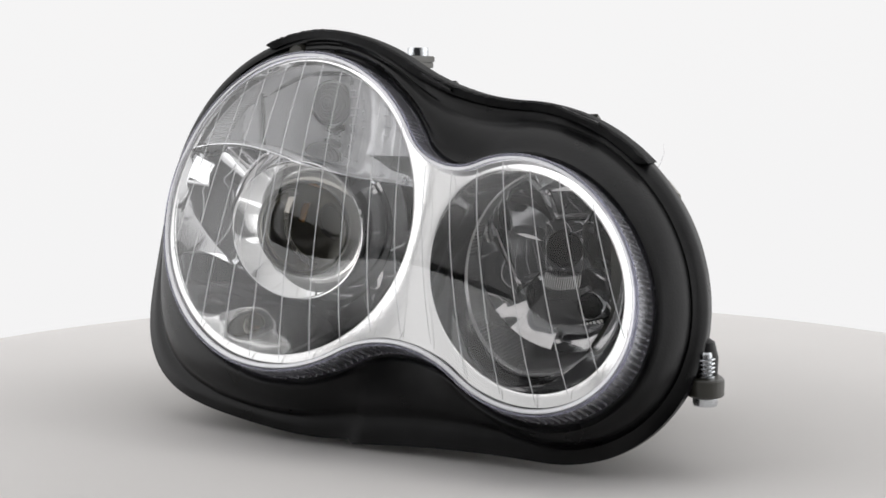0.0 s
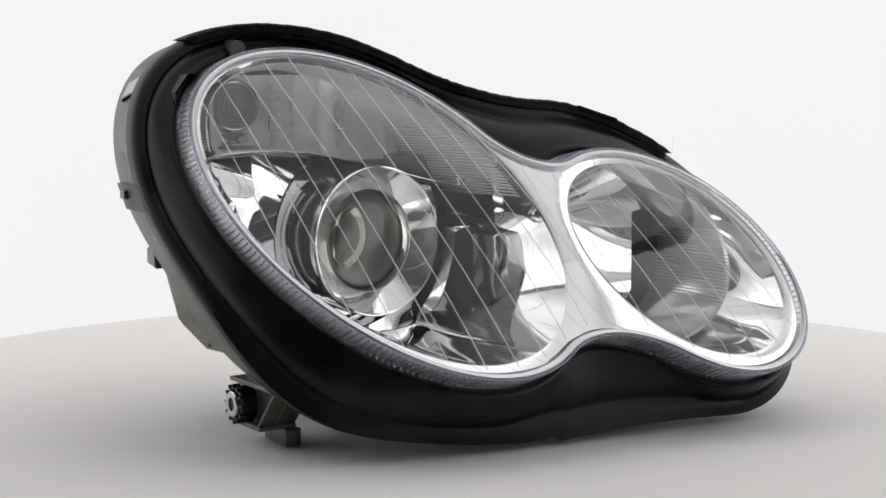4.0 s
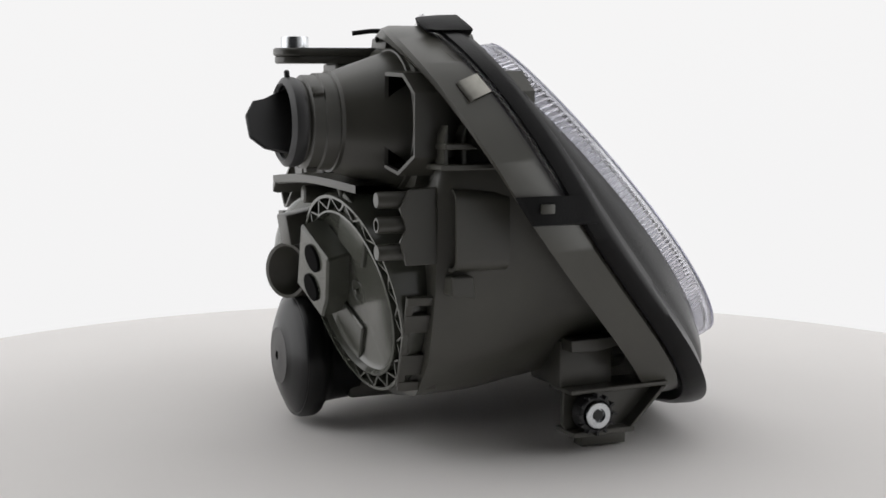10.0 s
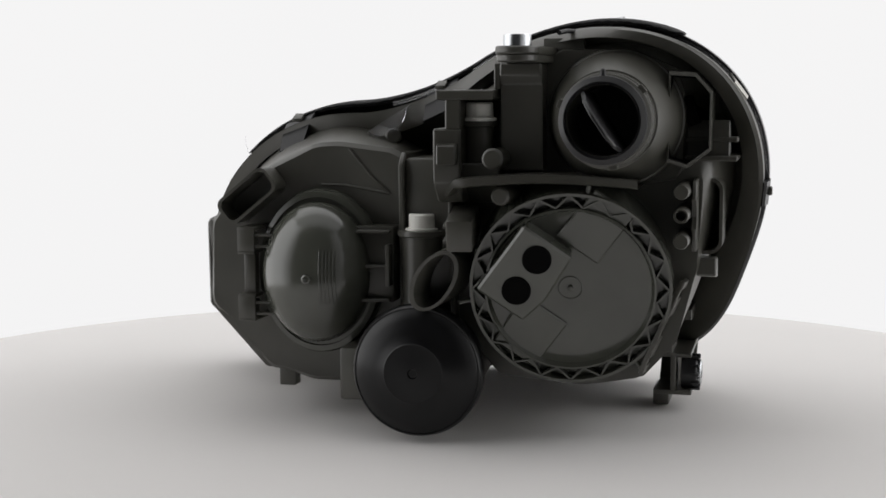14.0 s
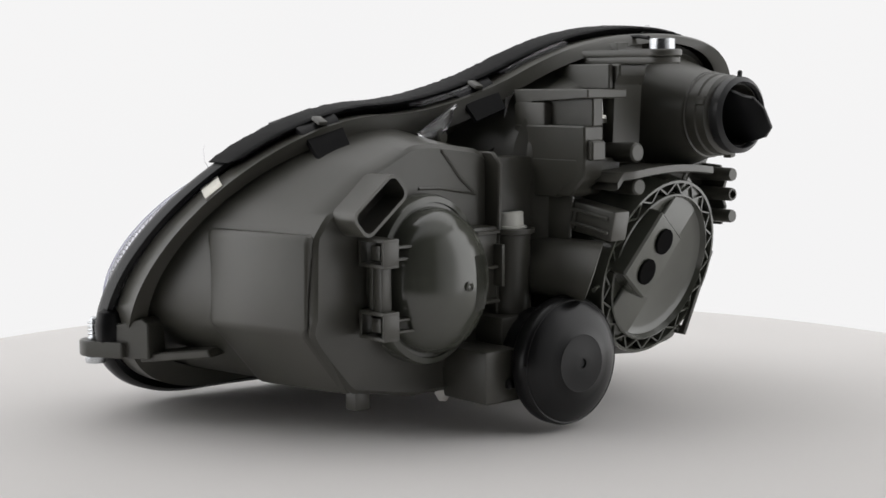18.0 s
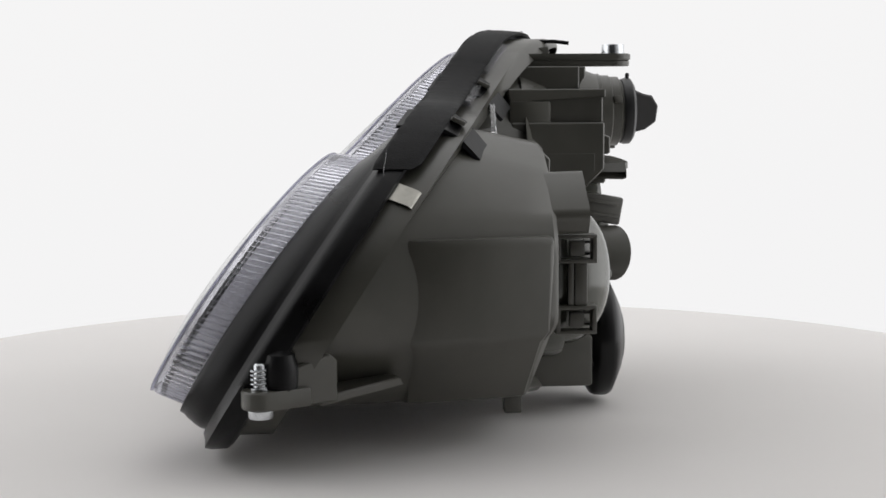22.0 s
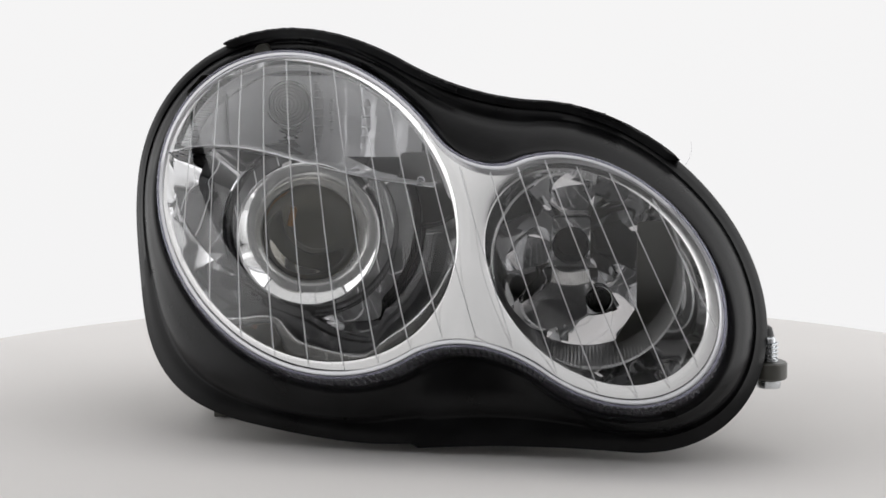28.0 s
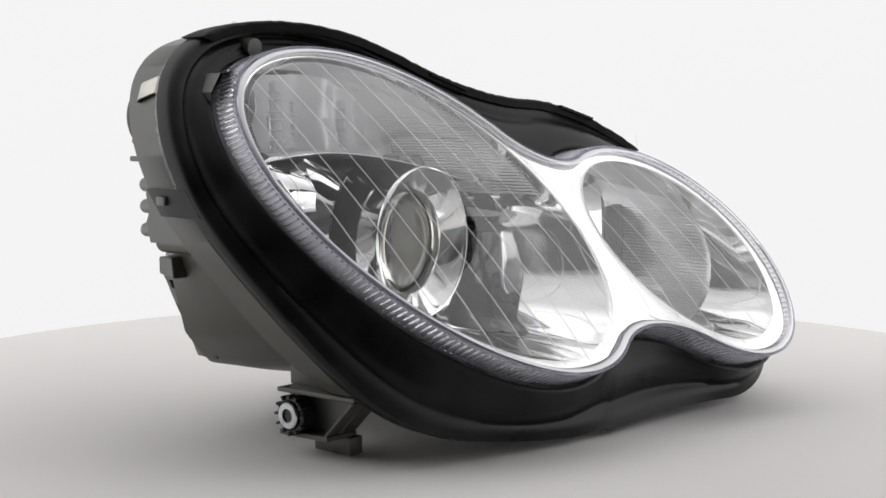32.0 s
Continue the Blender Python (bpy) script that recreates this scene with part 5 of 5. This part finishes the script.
    lathe(bm, (-0.186, -0.029, 0.028), (-1, 0, 0), [(0.009, -0.004), (0.009, 0.006), (0.0084, 0.0068), (0.0048, 0.0068), (0.0046, 0.0042), (0.0005, 0.0042)], 36)
    bolt = part("torx_bolt", bm, ZINC, brk, "bright steel bolt with a star recess")
    bm = bm_new()
    star = [((0.0045 if k % 2 else 0.0032) * math.cos(math.pi * k / 6), (0.0045 if k % 2 else 0.0032) * math.sin(math.pi * k / 6)) for k in range(12)]
    prism(bm, star, (-0.1906, -0.029, 0.028), (0, 1, 0), (0, 0, 1), -0.0008, 0)
    part("star_recess", bm, DARK, bolt)
    # outer ear with bolt and spring
    bm = bm_new()
    ec = Vector((0.229, -0.130, 0.0))
    along = Vector((-0.45, 0.89, 0)).normalized()
    side = Vector((0.89, 0.45, 0)).normalized()
    pts = [(0.012 * math.cos(radians(a)), 0.012 * math.sin(radians(a))) for a in range(-165, 20, 15)] + [(0.011, 0.03), (-0.014, 0.03)]
    prism(bm, pts, (ec.x, ec.y, 0.0495), side, along, 0.0115, 0.001)
    prism(bm, [(0.02, -0.001), (0.05, 0.0), (0.05, 0.026), (0.045, 0.03), (0.02, 0.024)], ec + Vector((0, 0, 0.0495)) - side * 0.016, along, (0, 0, 1), 0.022, 0.001)
    prism(bm, [(0.04, -0.004), (0.1, 0.0035), (0.097, 0.0092), (0.04, 0.002)], ec + Vector((0, 0, 0.05)) - side * 0.024, along, (0, 0, 1), 0.026, 0.001)
    ear = part("outer_ear", bm, HOUSING, headlight, "projecting mounting ear")
    bm = bm_new()
    lathe(bm, (ec.x, ec.y, 0.0), (0, 0, 1), [(0.0075, 0.0435), (0.008, 0.0455), (0.008, 0.0485), (0.005, 0.049), (0.005, 0.061), (0.006, 0.0612), (0.006, 0.0625), (0.0042, 0.063), (0.004, 0.0765), (0.003, 0.0775), (0.0005, 0.0775)], 28)
    eb = part("ear_bolt", bm, ZINC, ear, "zinc-plated bolt")
    bm = bm_new()
    pipe(bm, [(ec.x + 0.0053 * math.cos(radians(40 * k)), ec.y + 0.0053 * math.sin(radians(40 * k)), 0.0625 + 0.0003 * k) for k in range(42)], 0.0008, 6)
    part("spring", bm, ZINC, eb, "coiled steel spring")
    bm = bm_new()
    lathe(bm, (ec.x - 0.006, ec.y + 0.012, 0.06), (0, 0, 1), [(0.011, 0.0), (0.0115, 0.012), (0.009, 0.022), (0.003, 0.026)], 24, a0=0, a1=360)
    part("rubber_boot", bm, RUBBER, ear, "black rubber boot behind the bolt")
    # spring-steel clips over the flange
    outer = flange_edge(0.86)
    for target in ((-0.217, 0.067, 0.247), (0.174, -0.04, 0.176)):
        t = Vector(target)
        k = min(range(len(outer)), key=lambda i: (outer[i] + Vector((0, 0.007, 0)) - t).length)
        p = outer[k]
        d = (outer[(k + 2) % len(outer)] - outer[k - 2]).normalized()
        nrm = d.cross(Vector((0, 1, 0))).normalized()
        if nrm.dot(p - Vector((-0.02, p.y, 0.14))) < 0:
            nrm = -nrm
        across = (Vector((0, 1, 0)) - d * d.y).normalized()
        bm = bm_new()
        prof = [(-0.006, -0.006), (-0.001, -0.0005), (0.0015, 0.0012), (0.014, 0.0014), (0.0165, 0.0), (0.017, -0.004), (0.0162, -0.004), (0.0155, -0.0004), (0.0135, 0.0004), (0.0018, 0.0002), (0.0, -0.0012), (-0.005, -0.0064)]
        rings = []
        for w in (-0.0075, 0.0075):
            rings.append([p + d * w + across * y * 1.1 + nrm * (h + 0.0006) for y, h in prof])
        loft(bm, rings, True, True)
        part("spring_clip", bm, SPRING, headlight, "bright spring-steel clip", 30)
    # rubber tab on the inner flank
    k = min(range(len(outer)), key=lambda i: (outer[i] - Vector((-0.241, 0.02, 0.165))).length)
    p = outer[k]
    bm = bm_new()
    d = (outer[(k + 2) % len(outer)] - outer[k - 2]).normalized()
    nrm = Vector((-1, 0, 0.2)).normalized()
    rings = []
    for w in (-0.011, 0.011):
        rings.append([p + d * w + Vector((0, y, 0)) + nrm * h for y, h in ((-0.012, -0.004), (-0.012, 0.0035), (0.016, 0.0045), (0.030, 0.0025), (0.032, 0.0005), (0.03, -0.001), (0.0, -0.001))])
    loft(bm, rings, True, True)
    tab = part("rubber_tab", bm, RUBBER, headlight, "black rubber fixing tab with a slot")
    bm = bm_new()
    box(bm, p + Vector((-0.005, 0.018, 0.002)), (0.003, 0.009, 0.006), None, 0.0008)
    part("tab_pin", bm, HOUSING, tab)
    # hooked tabs on the top edge
    for target in ((0.118, 0.004, 0.205), (-0.006, 0.034, 0.222)):
        t = Vector(target)
        k = min(range(len(outer)), key=lambda i: (outer[i] - t).length + (1 if outer[i].z < 0.17 else 0))
        p = outer[k]
        d = (outer[(k + 2) % len(outer)] - outer[k - 2]).normalized()
        bm = bm_new()
        prof = [(-0.022, 0.008), (-0.004, 0.0075), (0.01, 0.005), (0.020, -0.001), (0.028, -0.010), (0.034, -0.017), (0.032, -0.0185), (0.0265, -0.0125), (0.018, -0.0035), (0.009, 0.0025), (-0.004, 0.005), (-0.022, 0.006)]
        rings = []
        for w in (-0.013, 0.013):
            rings.append([p + d * w * (1.25 - 9 * max(y, 0)) + Vector((0, y, h)) for y, h in prof])
        loft(bm, rings, True, True)
        tab = part("rubber_hook", bm, RUBBER, headlight, "black rubber hook strap")
        bm = bm_new()
        box(bm, p + Vector((0, 0.016, 0.0048)), (0.0075, 0.010, 0.0032), pose(0, 0, 0, -24, 0, 0), 0.0008)
        part("hook_pin", bm, HOUSING, tab)
    # foam strip along the top edge, ragged
    sl = seal(0.0015, 0.0)
    idx = [i for i in range(len(sl))]
    kr = min(idx, key=lambda i: (sl[i] - Vector((0.174, -0.055, 0.195))).length)
    kl = min(idx, key=lambda i: (sl[i] - Vector((-0.184, 0.045, 0.276))).length)
    run = []
    i = kr
    while i != kl:
        run.append(i)
        i = (i + 1) % len(sl)
    if len(run) > len(sl) // 2 + 40:
        run, i = [], kl
        while i != kr:
            run.append(i)
            i = (i + 1) % len(sl)
    fine = []
    for a, b in zip(run, run[1:]):
        for s in (0.0, 0.5):
            fine.append(sl[a].lerp(sl[b], s))
    rows = []
    rng = random.Random(4)
    rag = [0.0007 * noise.noise(Vector((j * 0.35, 0, 0))) + 0.0004 * rng.uniform(-1, 1) for j in range(len(fine))]
    for y, h, rg in ((-0.010, -0.006, 0), (-0.0105, -0.0005, 1), (-0.0085, 0.0008, 0.7), (-0.006, 0.0009, 0), (0.004, 0.0006, 0), (0.016, -0.0004, 0), (0.0185, -0.001, 0.3), (0.020, -0.002, 0.7), (0.019, -0.004, 0.3), (0.004, -0.005, 0)):
        row = []
        for j, p in enumerate(fine):
            q = fine[min(j + 1, len(fine) - 1)] - fine[max(j - 1, 0)]
            nrm = q.normalized().cross(Vector((0, 1, 0))).normalized()
            if nrm.z < 0:
                nrm = -nrm
            ends = min(1.0, min(j, len(fine) - 1 - j) / 3 + 0.15)
            row.append(p + Vector((0, y * (0.8 + 0.2 * ends) + 0.5 * rag[j] * rg, 0)) + nrm * (h * ends + rag[j] * rg))
        rows.append(row)
    bm = bm_new()
    rr = [[row[j] for row in rows] for j in range(len(fine))]
    loft(bm, rr, True, True)
    part("foam_strip", bm, FOAM, headlight, "ragged black foam strip along the top edge", 50)
    # clear lens wall that shows below the lifted foam
    for x0, x1, w0, w1, lift in ((-0.002, 0.040, 0.001, 0.015, 0.0062), (-0.075, -0.028, 0.005, 0.011, 0.0045)):
        rows = []
        for k in range(len(outer)):
            p = outer[k]
            if x0 < p.x < x1 and p.z > 0.17:
                rows.append((p.x, p))
        rows.sort(key=lambda r: r[0])
        fine2 = []
        for (_, a), (_, b) in zip(rows, rows[1:]):
            m = max(2, int((b - a).length / 0.0011))
            fine2 += [a.lerp(b, q / m) for q in range(m)]
        bm = bm_new()
        strip = []
        for j, p in enumerate(fine2):
            t = 0.0008 * (j % 2)
            strip.append([p + Vector((0, w0, lift + t)), p + Vector((0, w1, lift - 0.0015 + t)), p + Vector((0, w1, lift - 0.004)), p + Vector((0, w0, lift - 0.004))])
        loft(bm, strip, True, True)
        part("lens_wall_strip", bm, FLUTED, headlight, "fluted clear strip showing below the foam", 15)
    for side, cx, cz in ((-1, -0.1, 0.17), (1, 0.09, 0.12)):
        if side < 0:
            rows = [p for p in outer if p.x < -0.13 and p.z > 0.165]
        else:
            rows = [p for p in outer if p.x > 0.15 and 0.075 < p.z < 0.185]
        rows.sort(key=lambda p: math.atan2(p.z - cz, side * (p.x - cx)))
        bm = bm_new()
        strip = []
        for a, b in zip(rows, rows[1:]):
            for q in (0.0, 0.25, 0.5, 0.75):
                p = a.lerp(b, q)
                nrm = Vector((p.x - cx, 0, p.z - cz + 0.02)).normalized()
                t = 0.0009 * (len(strip) % 2)
                strip.append([p - nrm * 0.003 + Vector((0, -0.006, 0)), p + nrm * (0.0012 + t) + Vector((0, -0.005, 0)), p + nrm * (0.0014 + t) + Vector((0, 0.001, 0)), p - nrm * 0.003 + Vector((0, 0.002, 0))])
        loft(bm, strip, True, True)
        part("lens_wall_strip", bm, FLUTED, headlight, "fluted clear strip between rubber and flange", 15)
    # lens wall that shows at the waist between flange and housing
    p0, p1 = Vector((0.052, 0.033, 0.2115)), Vector((0.0185, 0.035, 0.2318))
    down = Vector((-0.5, 0.1, -0.86))
    strip = []
    for i in range(49):
        q = i / 48
        p = p0.lerp(p1, q)
        w = 0.0014 + 0.0095 * math.sin(math.pi * min(q * 1.15, 1.0)) ** 0.7
        t = Vector((0, 0.0007 * (i % 2), 0))
        strip.append([p + t, p + down * w + t, p + down * w + Vector((0, -0.003, 0)), p + Vector((0, -0.003, 0))])
    bm = bm_new()
    loft(bm, strip, True, True)
    part("lens_wall_strip", bm, FLUTE_RIDGE, headlight, "bright fluted lens wall showing at the waist", 15)
    # loose threads
    bm = bm_new()
    pipe(bm, [(-0.156, 0.071, 0.277), (-0.15, 0.073, 0.286), (-0.1435, 0.075, 0.2915), (-0.139, 0.0755, 0.2905), (-0.133, 0.077, 0.283), (-0.125, 0.079, 0.279)], 0.0005, 6)
    pipe(bm, [(-0.1435, 0.075, 0.2915), (-0.1432, 0.076, 0.284), (-0.143, 0.077, 0.278)], 0.0007, 6)
    part("thread", bm, INNER, headlight, "loose clear thread loop")
    bm = bm_new()
    pipe(bm, [(0.177, -0.052, 0.188), (0.180, -0.052, 0.193), (0.1815, -0.051, 0.199), (0.181, -0.050, 0.205)], [0.0005, 0.0005, 0.0004, 0.0002], 5)
    part("thread", bm, INNER, headlight, "loose thread at the strip's end")
    # small glue tick under the lens
    bm = bm_new()
    box(bm, (-0.038, -0.149, 0.0405), (0.004, 0.003, 0.005), pose(0, 0, 0, 20, 15, 0), 0.0008)
    part("glue_tick", bm, RIBBED, headlight)



# ---- assembly ----
turntable = build_studio()
build_lens()
build_seal()
build_lip()
build_interior()
build_back()
build_fittings()


def motions():
    rows = [(t * 0.5, pose(0, 0, 0, 0, 0, TURN * t * 0.5 + PHASE)) for t in range(65)]
    walk(headlight, rows)
    walk(turntable, rows)


motions()
